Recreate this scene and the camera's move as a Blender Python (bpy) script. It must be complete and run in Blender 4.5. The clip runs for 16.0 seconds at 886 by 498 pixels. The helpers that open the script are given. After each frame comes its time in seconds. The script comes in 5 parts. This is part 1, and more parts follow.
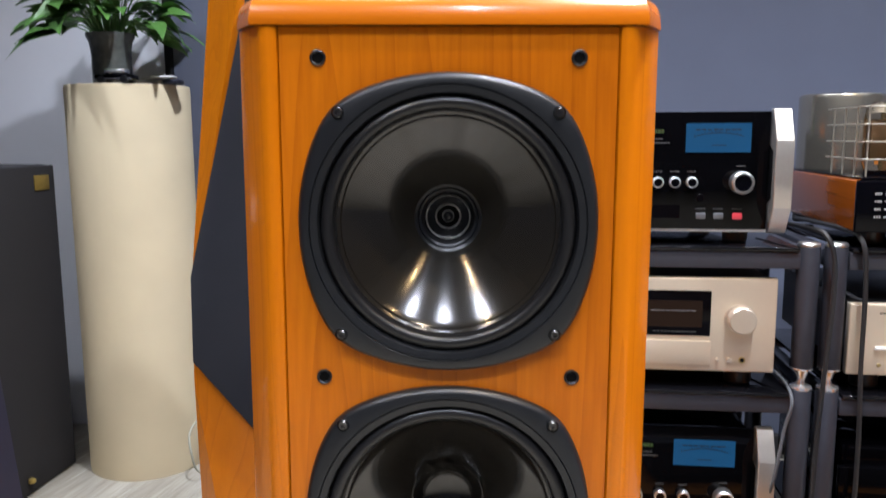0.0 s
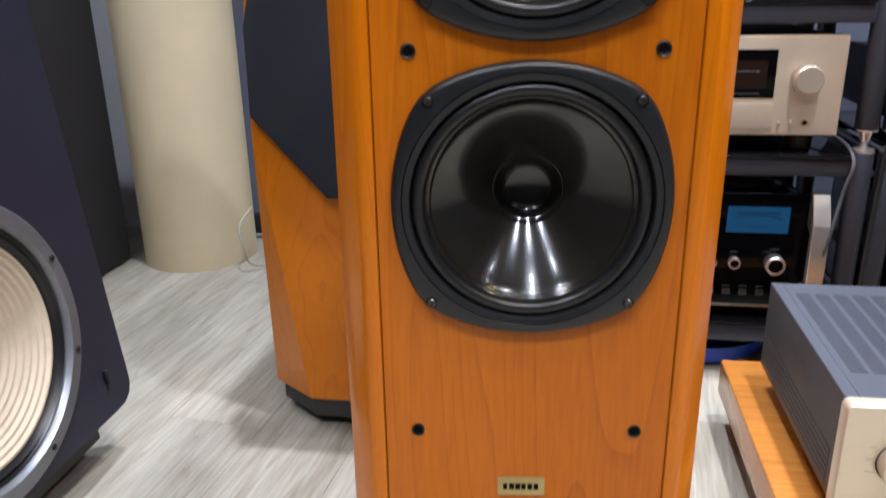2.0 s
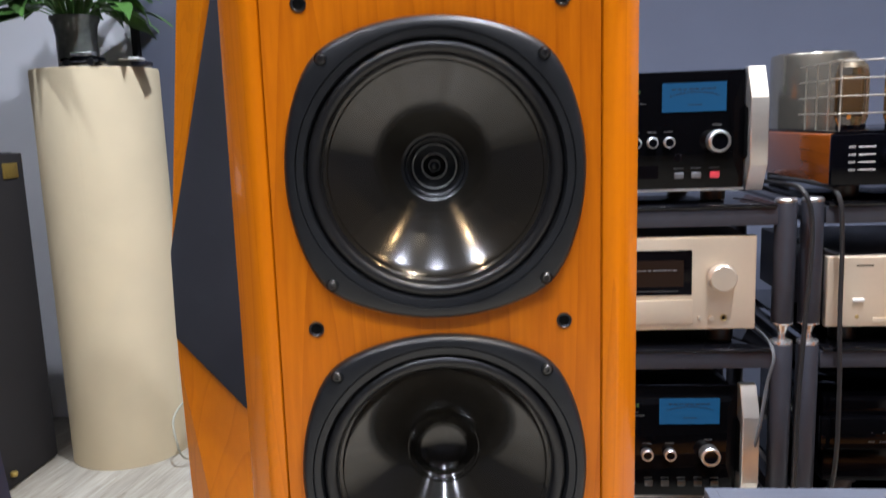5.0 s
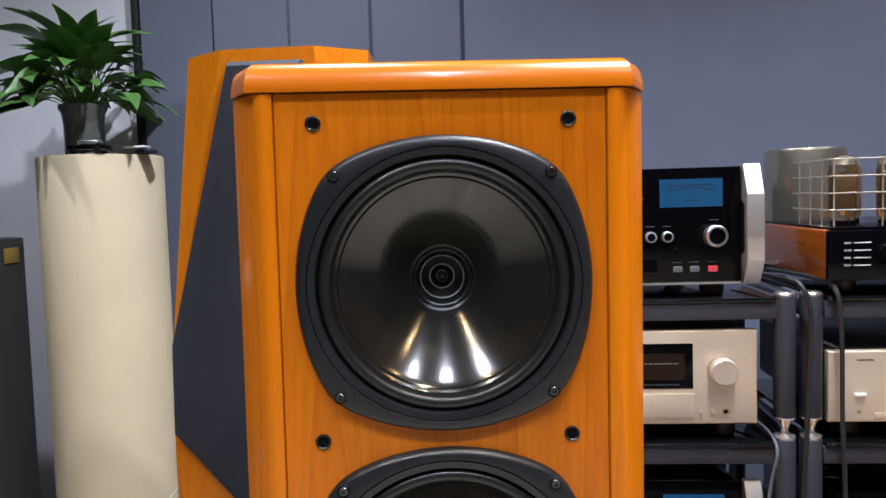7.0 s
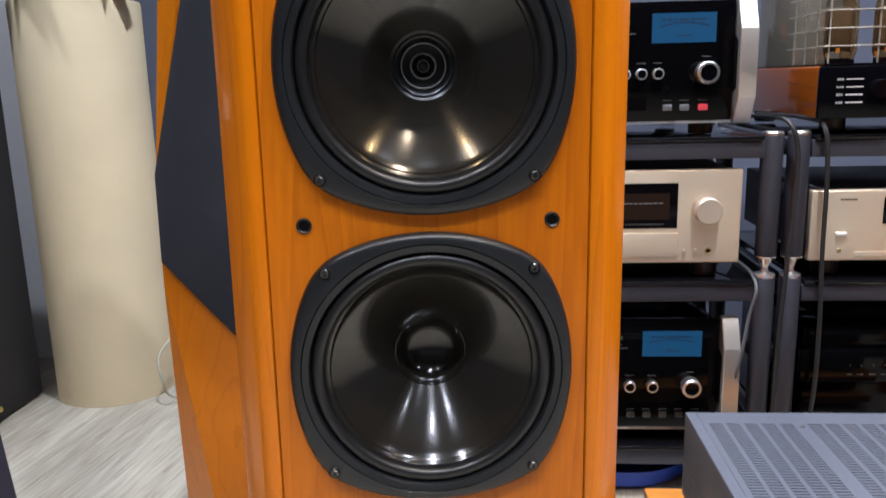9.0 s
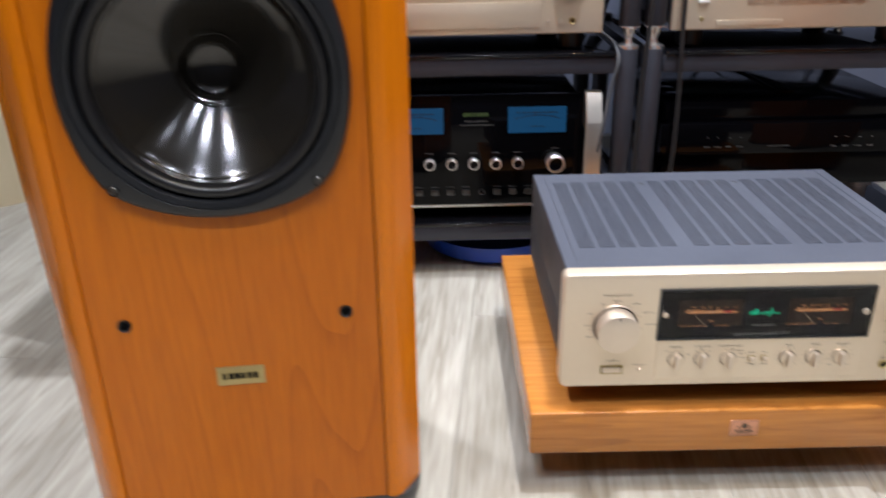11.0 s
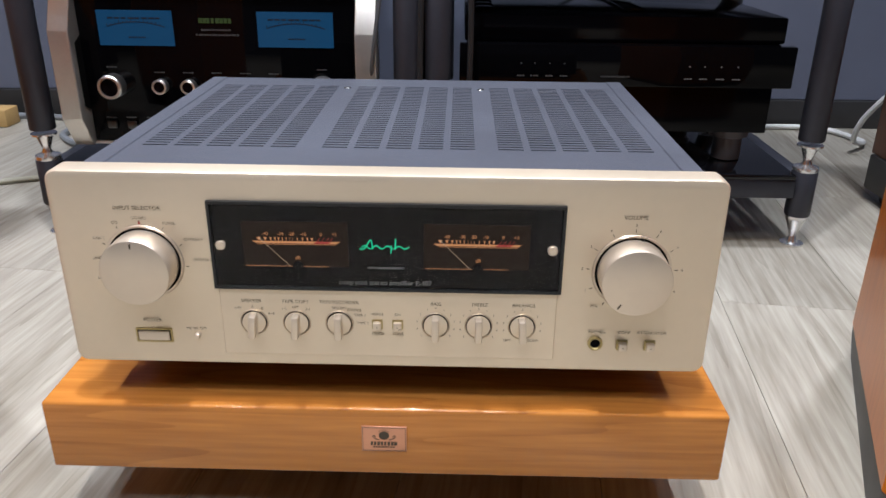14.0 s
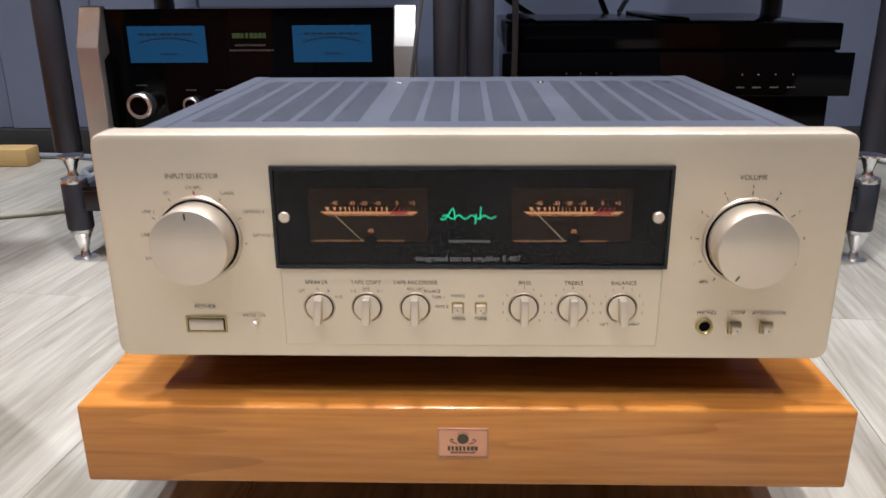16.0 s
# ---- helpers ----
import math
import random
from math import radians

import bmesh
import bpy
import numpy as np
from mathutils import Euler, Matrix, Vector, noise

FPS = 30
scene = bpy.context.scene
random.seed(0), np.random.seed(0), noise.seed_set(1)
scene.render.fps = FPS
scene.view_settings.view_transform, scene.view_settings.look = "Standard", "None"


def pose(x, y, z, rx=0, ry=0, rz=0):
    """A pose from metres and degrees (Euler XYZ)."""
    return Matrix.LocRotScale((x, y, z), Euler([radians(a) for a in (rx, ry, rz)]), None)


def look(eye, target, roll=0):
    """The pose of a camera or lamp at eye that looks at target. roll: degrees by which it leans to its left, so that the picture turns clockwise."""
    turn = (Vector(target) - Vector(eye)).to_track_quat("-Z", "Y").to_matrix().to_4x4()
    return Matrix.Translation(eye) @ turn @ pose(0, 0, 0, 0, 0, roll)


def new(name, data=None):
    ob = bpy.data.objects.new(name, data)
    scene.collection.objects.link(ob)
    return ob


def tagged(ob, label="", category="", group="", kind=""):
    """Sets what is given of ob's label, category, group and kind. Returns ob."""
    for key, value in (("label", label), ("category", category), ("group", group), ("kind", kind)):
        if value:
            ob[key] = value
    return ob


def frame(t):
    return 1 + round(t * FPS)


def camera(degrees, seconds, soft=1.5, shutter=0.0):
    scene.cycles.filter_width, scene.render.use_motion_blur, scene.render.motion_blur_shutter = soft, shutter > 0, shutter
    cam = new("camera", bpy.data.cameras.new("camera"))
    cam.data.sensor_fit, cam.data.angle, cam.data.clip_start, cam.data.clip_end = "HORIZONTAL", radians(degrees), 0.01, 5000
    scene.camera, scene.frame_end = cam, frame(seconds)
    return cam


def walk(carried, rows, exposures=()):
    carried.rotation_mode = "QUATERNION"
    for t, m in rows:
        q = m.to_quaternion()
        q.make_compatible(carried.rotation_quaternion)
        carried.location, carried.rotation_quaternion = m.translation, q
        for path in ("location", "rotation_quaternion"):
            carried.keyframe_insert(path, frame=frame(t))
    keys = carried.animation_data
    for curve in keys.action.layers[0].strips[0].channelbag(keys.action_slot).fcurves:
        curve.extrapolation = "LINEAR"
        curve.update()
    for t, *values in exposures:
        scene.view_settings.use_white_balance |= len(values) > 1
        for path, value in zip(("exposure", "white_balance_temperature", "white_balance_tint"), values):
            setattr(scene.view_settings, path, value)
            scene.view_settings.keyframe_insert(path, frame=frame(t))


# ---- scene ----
cam = camera(59.1, 16.0, shutter=0.4)
PATH = [
    (0, (0.106, 0.11, 0.905), (-0.134, 2.074, 0.614), -0.3),
    (0.5, (0.099, 0.104, 0.925), (-0.151, 2.079, 0.727), -0.8),
    (1, (0.106, 0.091, 0.887), (-0.153, 2.054, 0.603), -1.0),
    (1.5, (0.075, 0.064, 0.813), (-0.222, 1.988, 0.353), -0.9),
    (2, (0.056, 0.083, 0.759), (-0.239, 1.946, 0.095), -1.2),
    (2.5, (0.068, 0.069, 0.739), (-0.185, 1.874, -0.085), -1.7),
    (3, (0.085, 0.061, 0.719), (-0.113, 1.829, -0.194), -2.0),
    (3.5, (0.094, 0.072, 0.757), (-0.101, 1.906, -0.018), -2.3),
    (4, (0.11, 0.101, 0.801), (-0.086, 2.0, 0.205), -2.2),
    (4.5, (0.1, 0.118, 0.844), (-0.092, 2.06, 0.405), -2.2),
    (5, (0.093, 0.107, 0.87), (-0.083, 2.073, 0.548), -2.1),
    (5.2, (0.093, 0.101, 0.889), (-0.074, 2.075, 0.615), -2.2),
    (7.3, (0.082, 0.103, 0.904), (-0.071, 2.093, 0.769), -1.6),
    (7.5, (0.087, 0.106, 0.901), (-0.06, 2.095, 0.752), -1.5),
    (8, (0.085, 0.105, 0.874), (-0.055, 2.088, 0.661), -1.4),
    (8.2, (0.086, 0.111, 0.859), (-0.054, 2.09, 0.607), -1.3),
    (10.3, (0.11, 0.074, 0.764), (-0.028, 1.951, 0.089), -1.8),
    (10.5, (0.128, 0.075, 0.751), (0.018, 1.941, 0.041), -1.7),
    (11, (0.231, 0.082, 0.704), (0.234, 1.907, -0.114), -1.1),
    (11.5, (0.361, 0.153, 0.681), (0.489, 1.942, -0.204), 0.0),
    (12, (0.455, 0.226, 0.638), (0.639, 2.013, -0.242), 0.6),
    (12.5, (0.547, 0.328, 0.59), (0.694, 2.127, -0.272), 0.9),
    (13, (0.633, 0.416, 0.534), (0.673, 2.223, -0.321), 0.6),
    (13.5, (0.655, 0.408, 0.505), (0.651, 2.236, -0.306), 0.8),
    (14, (0.655, 0.372, 0.473), (0.621, 2.212, -0.311), 0.6),
    (14.5, (0.645, 0.326, 0.488), (0.616, 2.176, -0.273), 0.3),
    (15, (0.593, 0.337, 0.467), (0.561, 2.2, -0.261), -0.1),
    (15.5, (0.594, 0.4, 0.437), (0.54, 2.283, -0.238), -0.5),
    (16, (0.602, 0.407, 0.396), (0.548, 2.301, -0.244), -0.4),
]
EXPOSURE = [(0, 0.2), (1.2, 0.16), (2.5, -0.3), (3.4, -0.36), (4, -0.05), (5, 0.18), (7.5, 0.14), (10.5, -0.14), (12.2, -0.48), (14.5, -0.44), (16, -0.32)]
walk(cam, [(t, look(eye, target, roll)) for t, eye, target, roll in PATH], EXPOSURE)

# ---- light ----
world = bpy.data.worlds.new("room_air")
scene.world = world
world.use_nodes = True
world.node_tree.nodes["Background"].inputs[0].default_value = (0.75, 0.85, 1.0, 1)
world.node_tree.nodes["Background"].inputs[1].default_value = 0.02
CEIL = 2.6
# ceiling downlights and two added fill lamps: x, y, watts, colour
WHITE, WARM, SOFT = (0.89, 0.96, 1.12), (1.0, 0.68, 0.33), (1.0, 0.83, 0.62)
LAMPS = [
    (-0.62, -0.40, 18, WHITE), (0.24, -0.28, 10, WHITE), (1.00, -0.22, 11, WHITE),
    (-0.58, -0.85, 4, WHITE), (0.30, -0.80, 6, WHITE), (1.90, -0.72, 8, WHITE),
    (-0.68, -0.10, 3.5, WARM), (1.40, 0.04, 4, WARM), (0.60, 0.42, 10, SOFT),
    # the lamp at (0.55, 0.80) is fill added to brighten the gold fronts
    (1.38, 1.50, 19, WHITE), (-0.25, 1.43, 23, WHITE), (0.55, 0.80, 24, WHITE), (1.95, 0.90, 6, WHITE),
    # fill added to brighten the white wall at the left
    (-1.25, 1.30, 8, WHITE),
]

# ---- materials ----


def nodes_of(m):
    m.use_nodes = True
    t = m.node_tree
    return t, t.nodes["Principled BSDF"]


def plain(name, col, rough=0.5, metal=0.0, var=0.08, scale=40.0, bump=0.0, bscale=400.0, coat=0.0, spec=0.5):
    """A surface with slight mottling in colour and gloss and an optional fine relief."""
    m = bpy.data.materials.new(name)
    t, p = nodes_of(m)
    tc = t.nodes.new("ShaderNodeTexCoord")
    n = t.nodes.new("ShaderNodeTexNoise")
    n.inputs["Scale"].default_value, n.inputs["Detail"].default_value = scale, 5
    t.links.new(tc.outputs["Object"], n.inputs["Vector"])
    n2 = t.nodes.new("ShaderNodeTexNoise")
    n2.inputs["Scale"].default_value, n2.inputs["Detail"].default_value = scale * 0.12, 3
    t.links.new(tc.outputs["Object"], n2.inputs["Vector"])
    add = t.nodes.new("ShaderNodeMath")
    add.operation = "ADD"
    t.links.new(n.outputs["Fac"], add.inputs[0])
    t.links.new(n2.outputs["Fac"], add.inputs[1])
    mr = t.nodes.new("ShaderNodeMapRange")
    mr.inputs["From Min"].default_value, mr.inputs["From Max"].default_value = 0.6, 1.4
    mr.inputs["To Min"].default_value, mr.inputs["To Max"].default_value = 1 - var, 1 + var
    t.links.new(add.outputs[0], mr.inputs["Value"])
    mul = t.nodes.new("ShaderNodeVectorMath")
    mul.operation = "SCALE"
    mul.inputs[0].default_value = col
    t.links.new(mr.outputs["Result"], mul.inputs["Scale"])
    t.links.new(mul.outputs["Vector"], p.inputs["Base Color"])
    rr = t.nodes.new("ShaderNodeMapRange")
    rr.inputs["From Min"].default_value, rr.inputs["From Max"].default_value = 0.3, 0.7
    rr.inputs["To Min"].default_value, rr.inputs["To Max"].default_value = max(rough * 0.85, 0.02), min(rough * 1.15, 1)
    t.links.new(n2.outputs["Fac"], rr.inputs["Value"])
    t.links.new(rr.outputs["Result"], p.inputs["Roughness"])
    p.inputs["Metallic"].default_value = metal
    p.inputs["Coat Weight"].default_value = coat
    p.inputs["Coat Roughness"].default_value = 0.06
    p.inputs["Specular IOR Level"].default_value = spec
    if bump:
        nb = t.nodes.new("ShaderNodeTexNoise")
        nb.inputs["Scale"].default_value = bscale
        t.links.new(tc.outputs["Object"], nb.inputs["Vector"])
        b = t.nodes.new("ShaderNodeBump")
        b.inputs["Strength"].default_value, b.inputs["Distance"].default_value = bump, 0.001
        t.links.new(nb.outputs["Fac"], b.inputs["Height"])
        t.links.new(b.outputs["Normal"], p.inputs["Normal"])
    return m


def wood(name, light, dark, grain=(1, 1, 0.07), ring=9.0, coat=0.35, rough=0.32, fine=190.0, amount=0.5, seed=0.0, rand=0.0, lines=11.0, pores=0.5):
    """Veneer or board: growth rings from a stretched noise, fine pores along the grain."""
    m = bpy.data.materials.new(name)
    t, p = nodes_of(m)
    tc = t.nodes.new("ShaderNodeTexCoord")
    off = t.nodes.new("ShaderNodeVectorMath")
    off.operation = "ADD"
    off.inputs[1].default_value = (seed, seed * 1.7, seed * 0.6)
    t.links.new(tc.outputs["Object"], off.inputs[0])
    src = off.outputs[0]
    oi = t.nodes.new("ShaderNodeObjectInfo")
    if rand:
        sc = t.nodes.new("ShaderNodeVectorMath")
        sc.operation = "SCALE"
        sc.inputs[0].default_value = (37.0, 91.0, 13.0)
        t.links.new(oi.outputs["Random"], sc.inputs["Scale"])
        o2 = t.nodes.new("ShaderNodeVectorMath")
        o2.operation = "ADD"
        t.links.new(src, o2.inputs[0])
        t.links.new(sc.outputs[0], o2.inputs[1])
        src = o2.outputs[0]
    mp = t.nodes.new("ShaderNodeMapping")
    mp.inputs["Scale"].default_value = grain
    t.links.new(src, mp.inputs["Vector"])
    n = t.nodes.new("ShaderNodeTexNoise")
    n.inputs["Scale"].default_value, n.inputs["Detail"].default_value, n.inputs["Distortion"].default_value = ring, 2, 0.5
    t.links.new(mp.outputs[0], n.inputs["Vector"])
    mu = t.nodes.new("ShaderNodeMath")
    mu.operation = "MULTIPLY"
    mu.inputs[1].default_value = lines
    t.links.new(n.outputs["Fac"], mu.inputs[0])
    pp = t.nodes.new("ShaderNodeMath")
    pp.operation = "FRACT"
    t.links.new(mu.outputs[0], pp.inputs[0])
    f = t.nodes.new("ShaderNodeTexNoise")
    f.inputs["Scale"].default_value, f.inputs["Detail"].default_value = fine, 3
    t.links.new(mp.outputs[0], f.inputs["Vector"])
    big = t.nodes.new("ShaderNodeTexNoise")
    big.inputs["Scale"].default_value, big.inputs["Detail"].default_value = ring * 0.5, 2
    t.links.new(mp.outputs[0], big.inputs["Vector"])
    ramp = t.nodes.new("ShaderNodeValToRGB")
    ramp.color_ramp.elements[0].position, ramp.color_ramp.elements[0].color = 0.0, (0.25, 0.25, 0.25, 1)
    ramp.color_ramp.elements[1].position, ramp.color_ramp.elements[1].color = 1.0, (0.95, 0.95, 0.95, 1)
    e = ramp.color_ramp.elements.new(0.80)
    e.color = (0.42, 0.42, 0.42, 1)
    t.links.new(pp.outputs[0], ramp.inputs["Fac"])
    s1 = t.nodes.new("ShaderNodeMix")
    s1.inputs["Factor"].default_value = pores
    t.links.new(ramp.outputs["Color"], s1.inputs["A"])
    t.links.new(f.outputs["Fac"], s1.inputs["B"])
    s2 = t.nodes.new("ShaderNodeMix")
    s2.inputs["Factor"].default_value = 0.4
    t.links.new(s1.outputs["Result"], s2.inputs["A"])
    t.links.new(big.outputs["Fac"], s2.inputs["B"])
    fac = t.nodes.new("ShaderNodeMapRange")
    fac.inputs["From Min"].default_value, fac.inputs["From Max"].default_value = 0.3, 0.72
    fac.inputs["To Max"].default_value = 1.0
    t.links.new(s2.outputs["Result"], fac.inputs["Value"])
    mix = t.nodes.new("ShaderNodeMix")
    mix.data_type = "RGBA"
    mix.inputs["A"].default_value, mix.inputs["B"].default_value = (*light, 1), (*dark, 1)
    am = t.nodes.new("ShaderNodeMath")
    am.operation = "MULTIPLY"
    am.inputs[1].default_value = amount
    t.links.new(fac.outputs["Result"], am.inputs[0])
    t.links.new(am.outputs[0], mix.inputs["Factor"])
    col = mix.outputs["Result"]
    if rand:
        h = t.nodes.new("ShaderNodeHueSaturation")
        v = t.nodes.new("ShaderNodeMapRange")
        v.inputs["To Min"].default_value, v.inputs["To Max"].default_value = 1 - rand, 1 + rand
        t.links.new(oi.outputs["Random"], v.inputs["Value"])
        t.links.new(v.outputs["Result"], h.inputs["Value"])
        t.links.new(col, h.inputs["Color"])
        col = h.outputs["Color"]
    t.links.new(col, p.inputs["Base Color"])
    p.inputs["Roughness"].default_value = rough
    p.inputs["Coat Weight"].default_value = coat * 0.35
    p.inputs["Coat Roughness"].default_value = 0.10
    p.inputs["Specular IOR Level"].default_value = 0.2
    b = t.nodes.new("ShaderNodeBump")
    b.inputs["Strength"].default_value, b.inputs["Distance"].default_value = 0.12, 0.0004
    t.links.new(f.outputs["Fac"], b.inputs["Height"])
    t.links.new(b.outputs["Normal"], p.inputs["Normal"])
    return m


def weave(name, col, pitch=900.0, rough=0.9, var=0.1, depth=0.4, dirt=0.12):
    """Woven cloth: two crossed thread waves."""
    m = plain(name, col, rough, 0, dirt, 9.0)
    t = m.node_tree
    p = t.nodes["Principled BSDF"]
    tc = t.nodes.new("ShaderNodeTexCoord")
    ws = []
    for axis in ("X", "Z", "Y"):
        w = t.nodes.new("ShaderNodeTexWave")
        w.bands_direction = axis
        w.inputs["Scale"].default_value, w.inputs["Distortion"].default_value = pitch / 6.28, 1.2
        w.inputs["Detail"].default_value = 1
        t.links.new(tc.outputs["Object"], w.inputs["Vector"])
        ws.append(w)
    a = t.nodes.new("ShaderNodeMath")
    a.operation = "MULTIPLY"
    t.links.new(ws[0].outputs["Fac"], a.inputs[0])
    t.links.new(ws[1].outputs["Fac"], a.inputs[1])
    a2 = t.nodes.new("ShaderNodeMath")
    a2.operation = "ADD"
    t.links.new(a.outputs[0], a2.inputs[0])
    t.links.new(ws[2].outputs["Fac"], a2.inputs[1])
    b = t.nodes.new("ShaderNodeBump")
    b.inputs["Strength"].default_value, b.inputs["Distance"].default_value = depth, 0.0006
    t.links.new(a2.outputs[0], b.inputs["Height"])
    t.links.new(b.outputs["Normal"], p.inputs["Normal"])
    return m


def glow(name, col, strength, base=(0.02, 0.02, 0.02)):
    m = bpy.data.materials.new(name)
    t, p = nodes_of(m)
    p.inputs["Base Color"].default_value = (*base, 1)
    p.inputs["Emission Color"].default_value = (*col, 1)
    p.inputs["Emission Strength"].default_value = strength
    p.inputs["Roughness"].default_value = 0.3
    p.inputs["Specular IOR Level"].default_value = 0.1
    return m


def glass(name, col=(1, 1, 1), rough=0.0, ior=1.45):
    m = bpy.data.materials.new(name)
    t, p = nodes_of(m)
    p.inputs["Base Color"].default_value = (*col, 1)
    p.inputs["Transmission Weight"].default_value = 1
    p.inputs["Roughness"].default_value = rough
    p.inputs["IOR"].default_value = ior
    return m


CHERRY_L, CHERRY_D = (0.55, 0.150, 0.003), (0.25, 0.048, 0.001)
M_cherry = wood("cherry_veneer", CHERRY_L, CHERRY_D, (1, 1, 0.075), 5.0, 0.45, 0.3, 210, 0.72, 2.3, 0.0, 24.0, 0.62)
M_post = wood("cherry_post", (0.60, 0.165, 0.003), (0.33, 0.077, 0.001), (1, 1, 0.04), 12.0, 0.6, 0.25, 220, 0.55, 5.1)
M_cap = wood("cherry_cap", (0.48, 0.122, 0.003), (0.25, 0.058, 0.001), (0.05, 1, 1), 10.0, 0.6, 0.25, 220, 0.5, 8.4)
M_burl = wood("cherry_facet", (0.62, 0.182, 0.003), (0.37, 0.088, 0.002), (1, 1, 0.3), 8.0, 0.5, 0.28, 120, 0.55, 3.3)
M_brown = wood("brown_veneer", (0.22, 0.050, 0.002), (0.085, 0.016, 0.001), (1, 1, 0.06), 6.0, 0.4, 0.3, 150, 0.7, 6.3, 0.0, 22.0)
M_board = wood("platform_wood", (0.53, 0.210, 0.042), (0.20, 0.062, 0.012), (0.05, 1, 1), 9.0, 1.3, 0.26, 240, 0.85, 1.1, 0.0, 16.0, 0.72)
M_block = wood("pale_block", (0.55, 0.36, 0.15), (0.4, 0.24, 0.09), (0.1, 1, 1), 14.0, 0.1, 0.5, 200, 0.5, 4.0)
M_floor = wood("floor_board", (0.45, 0.42, 0.355), (0.150, 0.125, 0.090), (1, 0.06, 1), 22.0, 0.10, 0.36, 150, 0.95, 0.0, 0.07, 5.0, 0.78)
M_plinth = plain("plinth_black", (0.028, 0.027, 0.027), 0.45, 0, 0.15, 60, 0.15)
M_rubber = plain("rubber_black", (0.008, 0.008, 0.009), 0.34, 0, 0.1, 60, 0.05, spec=0.4)
M_frame = plain("driver_frame", (0.009, 0.010, 0.012), 0.34, 0, 0.12, 80, 0.22, 900, spec=0.4)
M_cone = plain("cone_gloss", (0.011, 0.0095, 0.0075), 0.135, 0, 0.15, 20, 0.02, 60, 0.2)
M_cheek = wood("lacquered_cheek", (0.21, 0.052, 0.006), (0.10, 0.022, 0.002), (1, 0.06, 1), 7.0, 2.0, 0.14, 150, 0.6, 3.0)
M_dark = plain("hole_dark", (0.003, 0.003, 0.003), 0.8, spec=0.05)
M_steel = plain("bright_steel", (0.78, 0.78, 0.77), 0.34, 1, 0.06, 90)
M_chrome = plain("chrome", (0.88, 0.88, 0.88), 0.24, 0.92, 0.03, 60)
M_ring = plain("satin_ring", (0.62, 0.62, 0.60), 0.32, 0.5, 0.06, 90)
M_wire = plain("guard_wire", (0.30, 0.27, 0.22), 0.5, 0.4, 0.06, 90)
M_screw = plain("dark_screw", (0.10, 0.10, 0.10), 0.35, 1, 0.1, 300)
M_brass = plain("brass_plate", (0.42, 0.33, 0.15), 0.38, 0.8, 0.12, 120)
M_goldb = plain("gold_badge", (0.55, 0.40, 0.12), 0.35, 0.8, 0.15, 120)
M_grille = weave("grille_cloth", (0.013, 0.016, 0.025), 2600, 0.85, 0.1, 0.10, 0.15)
M_black = plain("black_paint", (0.009, 0.009, 0.011), 0.5, 0, 0.12, 50, 0.12, 700)
M_cab = plain("blue_black_vinyl", (0.016, 0.017, 0.029), 0.45, 0, 0.12, 30, 0.15, 500, spec=0.4)
M_brownfelt = weave("dark_grille_foam", (0.016, 0.014, 0.015), 2600, 0.9, 0.1, 0.10, 0.15)
M_paper = plain("cone_paper", (0.50, 0.42, 0.31), 0.8, 0, 0.10, 60, 0.3, 500)
M_alu = plain("grey_ring", (0.20, 0.21, 0.23), 0.42, 0.7, 0.1, 80)
M_cham = plain("champagne_panel", (0.66, 0.56, 0.43), 0.36, 0.55, 0.02, 120, 0.03, 1500)
M_cham2 = plain("champagne_knob", (0.62, 0.53, 0.43), 0.30, 0.7, 0.03, 120)
M_lid = plain("lid_grey", (0.070, 0.077, 0.098), 0.5, 0.25, 0.05, 60, 0.15, 1400)
M_side = plain("side_grey", (0.060, 0.058, 0.060), 0.5, 0.2, 0.06, 60, 0.15, 1200)
M_ink = plain("panel_ink", (0.05, 0.035, 0.02), 0.6)
M_window = plain("window_black", (0.0025, 0.002, 0.0025), 0.10, 0, 0.05, 40, spec=0.12)
M_meter = glow("meter_face", (0.30, 0.13, 0.06), 0.026, (0.008, 0.005, 0.004))
M_orange = glow("meter_scale", (1.0, 0.42, 0.16), 0.65)
M_red = glow("meter_red", (0.8, 0.05, 0.04), 0.5)
M_needle = glow("meter_needle", (1.0, 0.75, 0.5), 0.5)
M_green = glow("logo_green", (0.0, 0.85, 0.42), 1.1)
M_dimw = plain("dim_print", (0.28, 0.28, 0.28), 0.5)
M_dim2 = plain("grey_print", (0.13, 0.13, 0.13), 0.5)
M_faint = plain("faint_print", (0.045, 0.047, 0.05), 0.5)
M_clear = glass("window_glass", (1, 1, 1), 0.0, 1.13)
M_blue = glow("blue_meter", (0.004, 0.135, 0.36), 0.27, (0.01, 0.03, 0.06))
M_bluep = plain("blue_print", (0.0, 0.006, 0.02), 0.6)
M_lime = glow("green_print", (0.25, 0.50, 0.08), 0.09)
M_redb = glow("red_button", (1.0, 0.12, 0.16), 0.4, (0.3, 0.02, 0.03))
M_gloss = plain("black_glass", (0.0015, 0.0015, 0.002), 0.05, 0, 0.05, 30, spec=0.13)
M_piano = plain("black_lacquer", (0.0015, 0.0015, 0.0025), 0.13, 0, 0.05, 30, spec=0.13)
M_hand = plain("brushed_handle", (0.66, 0.63, 0.58), 0.34, 0.85, 0.04, 200)
M_leg = plain("rack_leg_grey", (0.038, 0.040, 0.052), 0.42, 0.3, 0.1, 60, 0.12, 900)
M_shelf = plain("shelf_glass", (0.003, 0.003, 0.004), 0.08, 0, 0.05, 30, spec=0.5)
M_col = weave("cream_cloth", (0.71, 0.59, 0.385), 1500, 0.9, 0.1, 0.22, 0.06)
